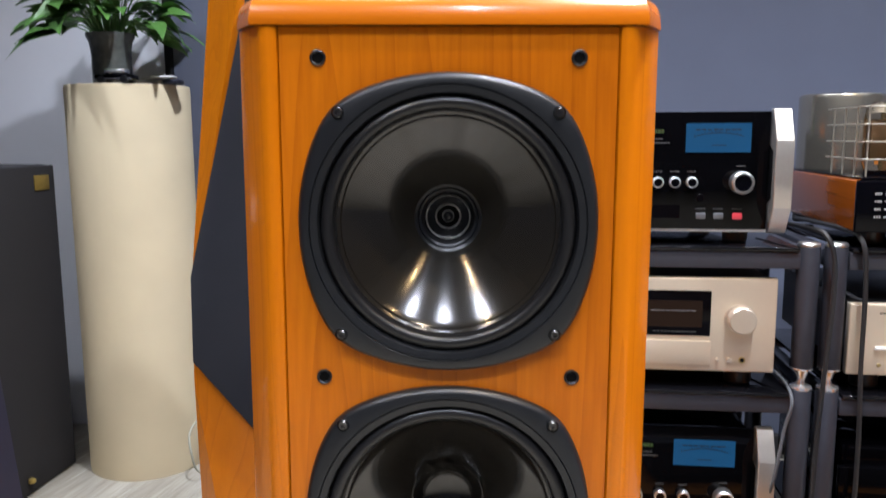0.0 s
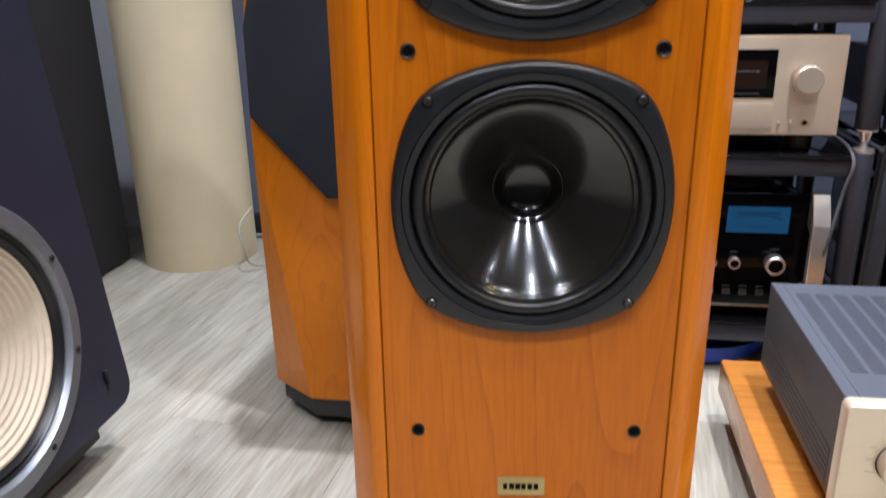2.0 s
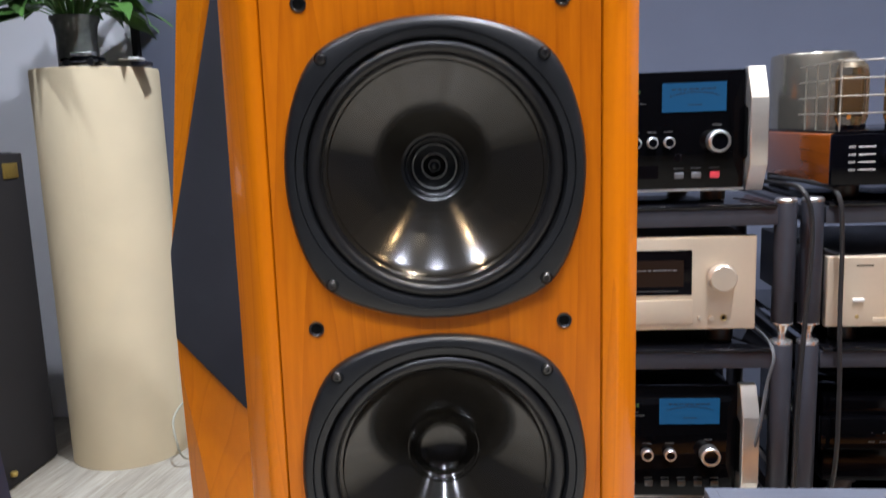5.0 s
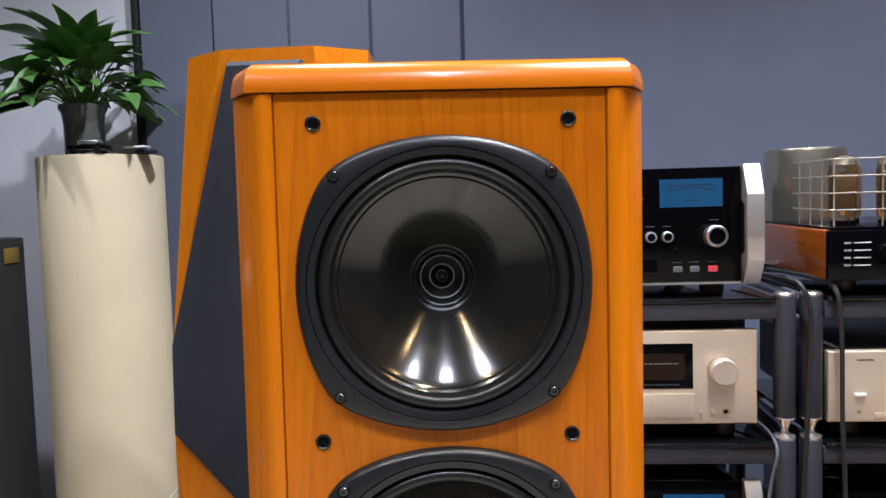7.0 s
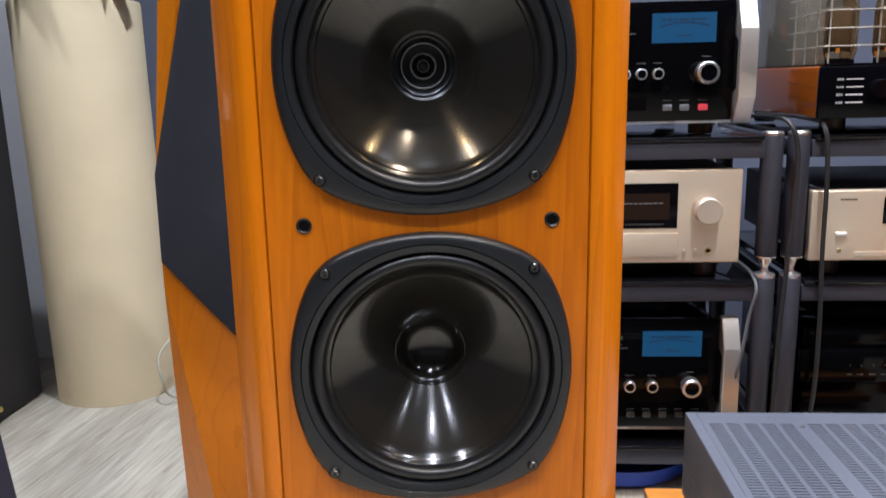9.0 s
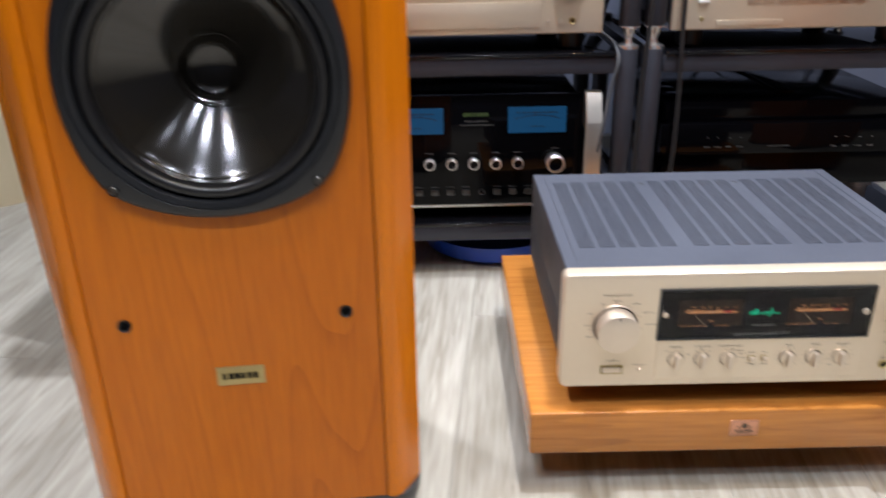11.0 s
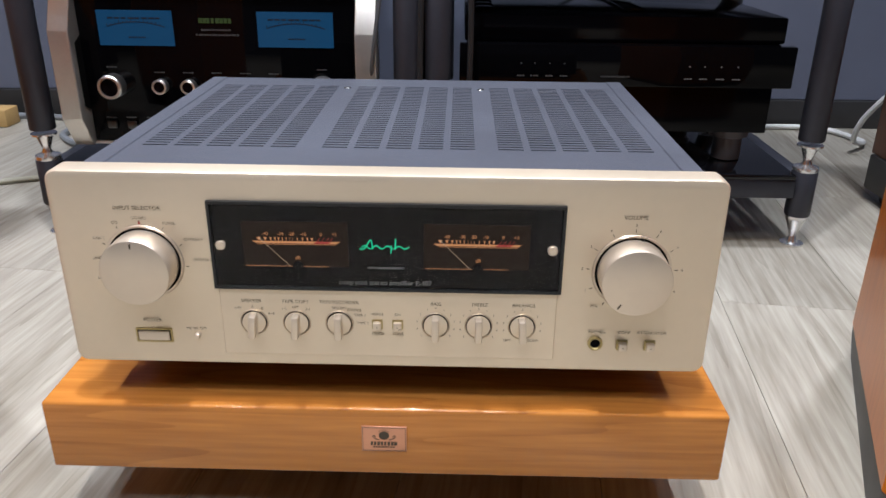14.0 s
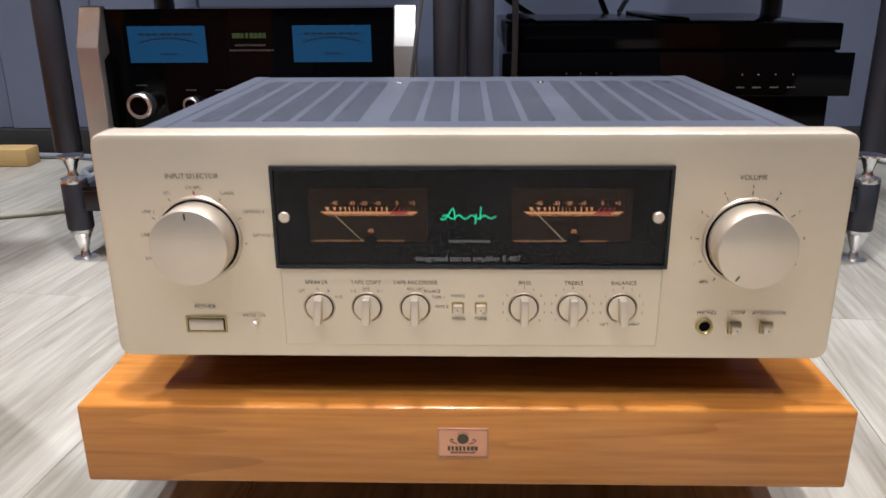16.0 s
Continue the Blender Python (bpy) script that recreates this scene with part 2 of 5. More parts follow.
M_wallw = plain("white_paint", (0.86, 0.86, 0.90), 0.7, 0, 0.03, 6, 0.1, 300)
M_wallg = plain("grey_panel", (0.124, 0.137, 0.188), 0.75, 0, 0.05, 8, 0.2, 500)
# grey chosen to hold down light bounced from the unseen ceiling
M_ceil = plain("ceiling_dim_grey", (0.30, 0.30, 0.31), 0.8, 0, 0.03, 6, 0.1, 300)
M_pot = plain("pot_glaze", (0.13, 0.14, 0.13), 0.25, 0, 0.35, 60, 0.2, 90)
M_leaf = plain("leaf_green", (0.062, 0.155, 0.030), 0.40, 0, 0.3, 25, 0.15, 120)
M_stem = plain("stem_green", (0.08, 0.20, 0.04), 0.5, 0, 0.2, 40)
M_soil = plain("soil", (0.03, 0.022, 0.015), 0.95, 0, 0.3, 90, 0.6, 150)
M_cable = plain("cable_black", (0.012, 0.012, 0.013), 0.45)
M_cabled = plain("cable_dark_grey", (0.07, 0.073, 0.08), 0.45)
M_cableg = plain("cable_grey", (0.20, 0.21, 0.22), 0.5)
M_cablew = plain("cable_white", (0.70, 0.70, 0.68), 0.5)
M_cabley = plain("cable_olive", (0.36, 0.34, 0.26), 0.5)
M_bluepl = plain("blue_plastic", (0.008, 0.045, 0.33), 0.35, 0, 0.08, 30)
M_white = plain("white_plastic", (0.7, 0.7, 0.68), 0.4)
M_copper = plain("copper_plate", (0.60, 0.30, 0.19), 0.34, 0.8, 0.06, 150)
M_trafo = plain("warm_metal", (0.46, 0.42, 0.35), 0.24, 0.9, 0.08, 40)
M_tubeg = glass("tube_glass", (0.86, 0.76, 0.60), 0.0, 1.12)
M_getter = plain("getter_silver", (0.55, 0.5, 0.42), 0.25, 0.9, 0.1, 60)
M_plate = plain("tube_plate", (0.075, 0.045, 0.022), 0.4, 0.5)
M_ember = glow("heater", (1.0, 0.35, 0.06), 0.35)
M_lampg = glow("lamp_white", WHITE, 6.0)
M_lampw = glow("lamp_warm", WARM, 6.0)
M_trim = plain("lamp_trim", (0.8, 0.8, 0.8), 0.4)

# ---- builders ----


def thing(name, m, label, category, group="", kind=""):
    ob = new(name)
    ob.matrix_world = m
    ob.empty_display_size = 0.05
    return tagged(ob, label, category, group, kind)


def mesh_of(name, bm, material, smooth=35):
    bmesh.ops.recalc_face_normals(bm, faces=bm.faces)
    me = bpy.data.meshes.new(name)
    bm.to_mesh(me)
    bm.free()
    me.materials.append(material)
    if smooth:
        me.shade_smooth()
        me.set_sharp_from_angle(angle=radians(smooth))
    return me


def part(name, bm, material, parent, label="", smooth=35):
    me = bm if isinstance(bm, bpy.types.Mesh) else mesh_of(name, bm, material, smooth)
    ob = new(name, me)
    ob.parent = parent
    return tagged(ob, label)


def solid(name, bm, material, label, category, m=None, group="", kind="", smooth=35):
    ob = new(name, mesh_of(name, bm, material, smooth))
    if m is not None:
        ob.matrix_world = m
    return tagged(ob, label, category, group, kind)


def box(x0, x1, y0, y1, z0, z1, bev=0.0, seg=2, bm=None):
    bm = bm or bmesh.new()
    r = bmesh.ops.create_cube(bm, size=1, matrix=Matrix.LocRotScale(((x0 + x1) / 2, (y0 + y1) / 2, (z0 + z1) / 2), None, (abs(x1 - x0), abs(y1 - y0), abs(z1 - z0))))
    if bev:
        es = list({e for v in r["verts"] for e in v.link_edges})
        bmesh.ops.bevel(bm, geom=es, offset=bev, segments=seg, affect="EDGES", profile=0.5)
    return bm


def rings(loops, close=True, cap0=False, cap1=False, bm=None):
    """Skin between closed loops of equal length."""
    bm = bm or bmesh.new()
    vs = [[bm.verts.new(c) for c in l] for l in loops]
    n = len(vs[0])
    for a, b in zip(vs, vs[1:]):
        for i in range(n if close else n - 1):
            j = (i + 1) % n
            bm.faces.new((a[i], a[j], b[j], b[i]))
    if cap0:
        bm.faces.new(list(reversed(vs[0])))
    if cap1:
        bm.faces.new(vs[-1])
    return bm


def lathe_y(prof, n=48, cx=0.0, cz=0.0, cap0=False, cap1=False, bm=None):
    """Profile of (radius, y) turned round the y axis through (cx, cz)."""
    ls = [[(cx + r * math.cos(k * 2 * math.pi / n), y, cz + r * math.sin(k * 2 * math.pi / n)) for k in range(n)] for r, y in prof]
    return rings(ls, True, cap0, cap1, bm)


def lathe_z(prof, n=32, cx=0.0, cy=0.0, cap0=False, cap1=False, bm=None):
    """Profile of (radius, z) turned round the z axis through (cx, cy)."""
    ls = [[(cx + r * math.cos(k * 2 * math.pi / n), cy + r * math.sin(k * 2 * math.pi / n), z) for k in range(n)] for r, z in prof]
    return rings(ls, True, cap0, cap1, bm)


def sweep(points, rad, n=8, smooth=6, bm=None):
    """A round cable along a smoothed line through the points."""
    ps = [Vector(p) for p in points]
    ext = [ps[0] * 2 - ps[1]] + ps + [ps[-1] * 2 - ps[-2]]
    line = []
    for i in range(1, len(ext) - 2):
        p0, p1, p2, p3 = ext[i - 1:i + 3]
        for k in range(smooth):
            u = k / smooth
            line.append(0.5 * (2 * p1 + (p2 - p0) * u + (2 * p0 - 5 * p1 + 4 * p2 - p3) * u * u + (3 * p1 - p0 - 3 * p2 + p3) * u ** 3))
    line.append(ps[-1])
    loops, side = [], Vector((0.3, 0.2, 0.9)).normalized()
    for i, c in enumerate(line):
        d = (line[min(i + 1, len(line) - 1)] - line[max(i - 1, 0)]).normalized()
        s = side - d * side.dot(d)
        s.normalize()
        side, w = s, d.cross(s)
        loops.append([c + rad * (math.cos(a) * s + math.sin(a) * w) for a in (k * 2 * math.pi / n for k in range(n))])
    return rings(loops, True, True, True, bm)


def hull(pts):
    bm = bmesh.new()
    for c in pts:
        bm.verts.new(c)
    r = bmesh.ops.convex_hull(bm, input=list(bm.verts))
    bmesh.ops.dissolve_limit(bm, angle_limit=radians(1), verts=list(bm.verts), edges=list(bm.edges))
    return bm


def prism(outline, z0, z1, bm=None):
    return rings([[(x, y, z0) for x, y in outline], [(x, y, z1) for x, y in outline]], True, True, True, bm)


def writing(text, x, y, z, size, material, parent, name="lettering", align="CENTER"):
    """Lettering on a face that looks towards -y."""
    cu = bpy.data.curves.new("lettering", "FONT")
    cu.body, cu.size, cu.align_x, cu.align_y = text, size, align, "CENTER"
    tmp = bpy.data.objects.new("lettering", cu)
    scene.collection.objects.link(tmp)
    dg = bpy.context.evaluated_depsgraph_get()
    me = bpy.data.meshes.new_from_object(tmp.evaluated_get(dg))
    bpy.data.objects.remove(tmp)
    bpy.data.curves.remove(cu)
    me.transform(pose(x, y, z, 90))
    me.materials.clear()
    me.materials.append(material)
    return part(name, me, material, parent)


def bars(x0, x1, y, z, h, n, material, parent, name="print_bar", seed=1, bm=None):
    """A line of print too small to read, or a trademark: plain bars."""
    rnd = random.Random(seed)
    bm = bmesh.new()
    w = (x1 - x0) / n
    for k in range(n):
        g = w * (0.62 + 0.3 * rnd.random())
        box(x0 + k * w, x0 + k * w + g, y - 0.0002, y + 0.0002, z - h / 2, z + h / 2, bm=bm)
    return part(name, bm, material, parent, "", 0)


def plan(half, front, depth, ch, n=5):
    """Plan outline of a cabinet with rounded front corners, clockwise from the back left."""
    o = [(-half, depth)]
    for k in range(n + 1):
        a = math.pi / 2 * k / n
        o.append((-half + ch * (1 - math.cos(a)), front + ch * 1.2 * (1 - math.sin(a))))
    for k in range(n, -1, -1):
        a = math.pi / 2 * k / n
        o.append((half - ch * (1 - math.cos(a)), front + ch * 1.2 * (1 - math.sin(a))))
    o.append((half, depth))
    return o

# ---- the room ----
XL, XR, YB, YF = -2.4, 3.0, 2.33, -2.2
floor = thing("floor", pose(0, 0, 0), "pale grey-washed laminate plank floor", "floor", kind="structure")
part("subfloor", box(XL, XR, YF, YB, -0.05, -0.004), M_dark, floor)
solid("wall_north", box(XL - 0.1, XR + 0.1, YB, YB + 0.1, 0, CEIL), M_wallw, "white painted back wall behind the column", "wall", kind="structure")
# west, east and south walls and ceiling are unseen, darkened against bounce and reflections
solid("wall_west", box(XL - 0.1, XL, YF, YB, 0, CEIL), M_wallg, "unseen side wall, kept dark to cut reflections", "wall", kind="structure")
solid("wall_east", box(XR, XR + 0.1, YF, YB, 0, CEIL), M_wallg, "unseen side wall, kept dark to cut reflections", "wall", kind="structure")
solid("wall_south", box(XL - 0.1, XR + 0.1, YF - 0.1, YF, 0, CEIL), M_wallg, "unseen wall behind the camera, kept dark to cut reflections", "wall", kind="structure")
solid("ceiling", box(XL - 0.1, XR + 0.1, YF - 0.1, YB + 0.1, CEIL, CEIL + 0.1), M_ceil, "unseen ceiling with downlights, greyed to cut bounced light", "ceiling", kind="structure")
# grey wall boards, each standing a little forward at one edge
cladding = thing("wall_cladding", pose(0, 0, 0), "blue-grey wall panels with vertical steps", "wall panel", kind="structure")
edges = [-0.935, -0.722, -0.503, -0.270, -0.014, 1.30, XR]
for a, b in zip(edges, edges[1:]):
    o = [(a + 0.001, YB - 0.004), (a + 0.001, YB - 0.040), (b - 0.012, YB - 0.022), (b - 0.001, YB - 0.004)]
    part("panel", prism(o, 0.07, CEIL), M_wallg, cladding, "", 20)
solid("baseboard", box(-0.93, XR, YB - 0.046, YB - 0.002, 0, 0.068, 0.004), M_plinth, "dark baseboard along the grey wall", "baseboard", kind="structure")
solid("trim", box(-0.957, -0.936, YB - 0.05, YB - 0.001, 0, CEIL, 0.003), M_black, "thin black vertical trim on the wall", "trim", kind="structure")

for k, (lx, ly, w, col) in enumerate(LAMPS):
    li = thing("ceiling_light", pose(lx, ly, CEIL), "round recessed ceiling downlight, switched on; two are added fill", "downlight", "ceiling downlights")
    part("trim_ring", lathe_z([(0.046, 0), (0.062, 0), (0.062, -0.006), (0.050, -0.010), (0.046, -0.004)], 32), M_trim, li)
    part("diffuser", lathe_z([(0.045, -0.002), (0.001, -0.002)], 32, cap1=True), M_lampg if col == WHITE else M_lampw, li)
    la = bpy.data.lights.new("downlight", "AREA")
    la.shape, la.size, la.energy, la.color = "DISK", 0.075 if col == WHITE else 0.05, w, col
    la.spread = radians(104)
    lo = new("lamp", la)
    lo.matrix_world = pose(lx, ly, CEIL - 0.012)

# ---- loudspeakers in cherry ----
FR, FC = 0.19, 0.0648


def outline(k, n, s=1.0):
    a = 2 * math.pi * k / n
    tot = 0
    for q in range(4):
        c = math.cos(a - q * math.pi / 2)
        sn = math.sin(a - q * math.pi / 2)
        r = -FC * c + math.sqrt(FR * FR - FC * FC * sn * sn)
        tot += r ** -34
    r = tot ** (-1 / 34) * s
    return r * math.cos(a), r * math.sin(a)


def driver(parent, zc, coaxial):
    N = 96
    dv = new("driver")
    dv.parent = parent
    dv.location = (0, 0, zc)
    tagged(dv, "black coaxial driver with a glossy cone" if coaxial else "black woofer with a glossy cone and dust cap")
    dv.empty_display_size = 0.05

    def ol(s, y):
        return [(x, y, z) for x, z in (outline(k, N, s) for k in range(N))]

    def ci(r, y):
        return [(r * math.cos(2 * math.pi * k / N), y, r * math.sin(2 * math.pi * k / N)) for k in range(N)]

    fr = part("basket_frame", rings([ol(1.0, 0.002), ol(1.0, -0.0030), ol(0.993, -0.0056), ol(0.978, -0.0078), ol(0.962, -0.0088), ci(0.1172, -0.0092), ci(0.1160, -0.0092), ci(0.1152, -0.0078), ci(0.1146, -0.0090), ci(0.1090, -0.0080), ci(0.1078, -0.0050), ci(0.1072, 0.004)]), M_frame, dv)
    sr = [(0.1072, 0.003)]
    for k in range(9):
        a = math.pi * k / 8
        sr.append((0.1010 + 0.0058 * math.cos(a), -0.0010 - 0.0062 * math.sin(a)))
    sr += [(0.0950, 0.0020), (0.0940, 0.0022)]
    part("surround", rings([ci(r, y) for r, y in sr]), M_rubber, dv)
    cn = [(0.0942, 0.0020)]
    for k in range(15):
        u = k / 14
        r = 0.0935 + (0.030 - 0.0935) * u
        y = 0.003 + 0.050 * u ** 1.06
        cn.append((r, y))
        if k == 0:
            cn += [(0.0915, 0.0038), (0.0909, 0.0049), (0.0904, 0.0045)]
    cn = [c for i, c in enumerate(cn) if i == 0 or c[0] < cn[i - 1][0]]
    part("cone", rings([ci(r, y) for r, y in cn]), M_cone, dv, "", 60)
    if coaxial:
        part("horn_throat", rings([ci(r, y) for r, y in [(0.0305, 0.0524), (0.0270, 0.0545), (0.0245, 0.056), (0.0225, 0.061), (0.0200, 0.064)]]), M_rubber, dv)
        part("throat_ring", rings([ci(r, y) for r, y in [(0.0208, 0.0630), (0.0201, 0.0608), (0.0193, 0.0630)]]), M_ring, dv)
        part("throat_cone", rings([ci(r, y) for r, y in [(0.0197, 0.0635), (0.0112, 0.071)]]), M_frame, dv)
        part("inner_ring", rings([ci(r, y) for r, y in [(0.0121, 0.0700), (0.0113, 0.0678), (0.0105, 0.0700)]]), M_ring, dv)
        part("throat_floor", rings([ci(0.0108, 0.0705), ci(0.0002, 0.074)], cap1=True), M_dark, dv)
        part("bullet_tip", rings([ci(0.0048 * math.cos(a), 0.071 - 0.007 * math.sin(a)) for a in (0, 0.4, 0.8, 1.2, 1.5)], cap1=True), M_frame, dv)
        part("lip_ring", rings([ci(r, y) for r, y in [(0.0277, 0.0547), (0.0268, 0.0530), (0.0259, 0.0547)]]), M_frame, dv)
        part("tip_ring", rings([ci(r, y) for r, y in [(0.0056, 0.0712), (0.0051, 0.0692), (0.0046, 0.0712)]]), M_ring, dv)
    else:
        part("dust_cap", rings([ci(0.0345, 0.0502), ci(0.0335, 0.0478), ci(0.0322, 0.0484)] + [ci(0.0318 * math.cos(a) + 0.0002, 0.0490 + 0.0200 * math.sin(a)) for a in (0, 0.2, 0.4, 0.6, 0.8, 1.0, 1.2, 1.4, 1.57)], cap1=True), M_cone, dv, "inverted glossy dust cap", 60)
    for sx in (-1, 1):
        for sz in (-1, 1):
            b = part("bolt", lathe_y([(0.0056, -0.0086), (0.0052, -0.0097), (0.0046, -0.0088), (0.0044, -0.0084)], 20, sx * 0.0900, sz * 0.0925), M_frame, dv)
            part("bolt_head", lathe_y([(0.0040, -0.0086), (0.0040, -0.0104), (0.0034, -0.0112), (0.0018, -0.0112), (0.0017, -0.0092)], 20, sx * 0.0900, sz * 0.0925, cap1=True), M_screw, b)


def pierced(half, thick, z0, z1, holes):
    """A board with round openings one above the other."""
    bm, n = bmesh.new(), 96
    cuts = [z0] + [(a[0] + b[0]) / 2 for a, b in zip(holes, holes[1:])] + [z1]
    for (zc, r), lo, hi in zip(holes, cuts, cuts[1:]):
        rim, hole = [], []
        for k in range(n):
            a = 2 * math.pi * (k + 0.5) / n
            c, s = math.cos(a), math.sin(a)
            f = min(half / abs(c), (hi - zc) / s if s > 0 else (lo - zc) / s)
            rim.append((f * c, zc + f * s))
            hole.append((r * c, zc + r * s))
        for corner in ((half, hi), (-half, hi), (half, lo), (-half, lo)):
            k = min(range(n), key=lambda i: (rim[i][0] - corner[0]) ** 2 + (rim[i][1] - corner[1]) ** 2)
            rim[k] = corner
        rings([[(x, thick, z) for x, z in rim], [(x, 0, z) for x, z in rim], [(x, 0, z) for x, z in hole], [(x, thick, z) for x, z in hole]], bm=bm)
    bmesh.ops.remove_doubles(bm, verts=bm.verts, dist=1e-5)
    return bm


def cherry_speaker(m, lift, label):
    """Floor-standing cabinet; local y runs backwards from the baffle, z up from the floor."""
    sp = thing("floor_speaker", m, label, "loudspeaker", "pair of cherry loudspeakers")
    zb = 0.043 + lift
    H, D, W, WB = 0.9405 + lift, 0.34, 0.1785, 0.127
    zt = H - 0.0005
    shell = [(-W, 0.034), (-0.131, 0.034), (-0.121, 0.11), (0.121, 0.11), (0.131, 0.034), (W, 0.034), (WB, D), (-WB, D)]
    part("cabinet", prism(shell, zb, zt), M_cherry, sp)
    part("baffle", pierced(0.1380, 0.0335, zb, zt, [(c - 0.05 + lift, 0.108) for c in (0.5640, 0.8290)]), M_cherry, sp)
    for s in (-1, 1):
        pr = [(0.1388, 0.033), (0.1388, 0.0012), (0.1398, -0.0018), (0.1430, -0.0036), (0.1482, -0.0036), (0.1530, -0.0018), (0.1572, 0.0025), (0.1643, 0.0110), (0.1730, 0.0230), (0.1785, 0.0335)]
        pr = [(s * x, y) for x, y in pr]
        part("corner_post", prism(pr, zb, zt), M_post, sp, "", 40)
    lo = []
    for i, z in ((0.0, 0.0), (0.0, 0.004), (0.0015, 0.011), (0.0045, 0.0175), (0.0095, 0.0225), (0.016, 0.0255), (0.024, 0.0265)):
        w, wb, f, zz = W + 0.0016 - i * 0.35, WB + 0.0016 - i * 0.35, -0.0050 + i, H + 0.0008 + z
        cx, cy = 0.019, 0.038
        lo.append([(-wb, D, zz), (-w, f + cy, zz), (-w + cx, f, zz), (w - cx, f, zz), (w, f + cy, zz), (wb, D, zz)])
    part("top_cap", rings(lo, True, True, True), M_cap, sp, "", 28)
    po = [((x if y < 0.2 else x * WB / W), y) for x, y in plan(W, -0.001, D - 0.004, 0.030)]
    pl = [[(x * k, y + f * max(0.0, 1 - y / D), z) for x, y in po] for k, f, z in ((0.955, 0.050, 0.0), (1.0, 0.0, zb - 0.009), (1.0, 0.0, zb - 0.0006))]
    part("plinth", rings(pl, True, True, True), M_plinth, sp)
    for z in (0.9655, 0.697, 0.3305):
        for s in (-1, 1):
            sk = part("grille_socket", lathe_y([(0.0066, 0.0005), (0.0066, -0.0014), (0.0058, -0.0018), (0.0048, -0.0010), (0.0043, 0.004)], 24, s * 0.1065, z - 0.05 + lift), M_rubber, sp)
            # near-black disc stands in for shade inside the socket; baffle is not pierced
            part("socket_hole_shade", lathe_y([(0.0047, -0.0006), (0.0002, -0.0003)], 20, s * 0.1065, z - 0.05 + lift, False, True), M_dark, sk)
    driver(sp, 0.8290 - 0.05 + lift, True)
    driver(sp, 0.5640 - 0.05 + lift, False)
    z = 0.2655 - 0.05 + lift
    bd = part("nameplate", box(-0.0270, 0.0205, -0.0016, 0.0005, z - 0.0105, z + 0.0105, 0.0006), M_brass, sp, "small brass nameplate")
    bars(-0.0215, 0.0155, -0.0019, z, 0.0070, 6, M_dark, bd)
    return sp


cherry_speaker(pose(0.0262, 0.7565, 0.0008, 0, 0.36, 6.5), 0.05, "cherry veneered floor speaker with two black drivers")
cherry_speaker(pose(1.176, 0.825, 0, 0, 0, -11.0), 0.0, "matching cherry floor speaker turned towards the room")

# a faceted cherry speaker further back
AX, AY = -0.28, 0.0
fs = thing("faceted_speaker", pose(AX, AY, 0), "faceted orange cherry speaker with a dark grille", "loudspeaker")
ZT = 1.143
pts = []
for s in (-1, 1):
    pts += [(s * 0.140, 1.54, ZT), (s * 0.150, 1.54, 0.062), (s * 0.150, 1.375, ZT), (s * 0.170, 1.300, 0.062), (s * 0.074, 1.315, ZT), (s * 0.150, 1.252, 0.665), (s * 0.150, 1.246, 0.520), (s * 0.086, 1.238, 0.062)]
part("body", hull(pts), M_burl, fs, "", 5)
g = [(0.058, 1.120), (0.1455, 0.690), (0.1440, 0.556), (0.028, 0.428)]
fo = [(x, z) for x, z in g] + [(-x, z) for x, z in reversed(g)]


def fy(z):
    return 1.315 + (ZT - z) * (1.251 - 1.315) / (ZT - 0.62) if z > 0.62 else 1.251 - (0.62 - z) * 0.02


gl = [[(x * s, fy(z) + dy, 0.62 + (z - 0.62) * (1 - (1 - s) * 0.9)) for x, z in fo] for s, dy in ((1.0, 0.004), (1.0, -0.016), (0.985, -0.022), (0.955, -0.0235))]
part("grille", rings(gl, True, True, True), M_grille, fs, "dark blue-black cloth grille", 30)
o = [(-0.140, 1.525), (-0.160, 1.308), (-0.080, 1.248), (0.080, 1.248), (0.160, 1.308), (0.140, 1.525)]
part("plinth", prism(o, 0.022, 0.0615), M_plinth, fs)
for x in (-0.10, 0.10):
    for y in (1.30, 1.48):
        part("foot", lathe_z([(0.014, 0), (0.018, 0.006), (0.018, 0.0225)], 16, x, y, True, True), M_rubber, fs)

# wooden cabinet behind the right-hand speaker
bs = thing("cabinet_speaker", pose(0, 0, 0), "brown wooden speaker cabinet on a black base", "loudspeaker")
part("cabinet", box(1.405, 1.72, 1.455, 1.765, 0.085, 1.12, 0.004), M_brown, bs)
part("base", box(1.402, 1.715, 1.46, 1.76, 0.022, 0.0845, 0.003), M_plinth, bs)
for x in (1.44, 1.68):
    for y in (1.49, 1.73):
        part("foot", lathe_z([(0.015, 0), (0.018, 0.006), (0.018, 0.0225)], 16, x, y, True, True), M_rubber, bs)
part("baffle", box(1.42, 1.705, 1.447, 1.4545, 0.10, 1.10, 0.002), M_grille, bs)

# studio monitor leaning back at the left
mn = thing("studio_monitor", pose(-0.641, 0.86, 0.0, 0, -5.7, 0), "large blue-black studio monitor with a cream woofer cone", "loudspeaker")
o = []
for cy, cz, a0 in ((0.30 - 0.035, 0.095 + 0.035, -90), (0.30 - 0.035, 0.858 - 0.035, 0), (-0.32 + 0.035, 0.858 - 0.035, 90), (-0.32 + 0.035, 0.095 + 0.035, 180)):
    for k in range(6):
        a = radians(a0 + 18 * k)
        o.append((cy + 0.035 * math.cos(a), cz + 0.035 * math.sin(a)))
WY, WZ, n = 0.008, 0.312, 120


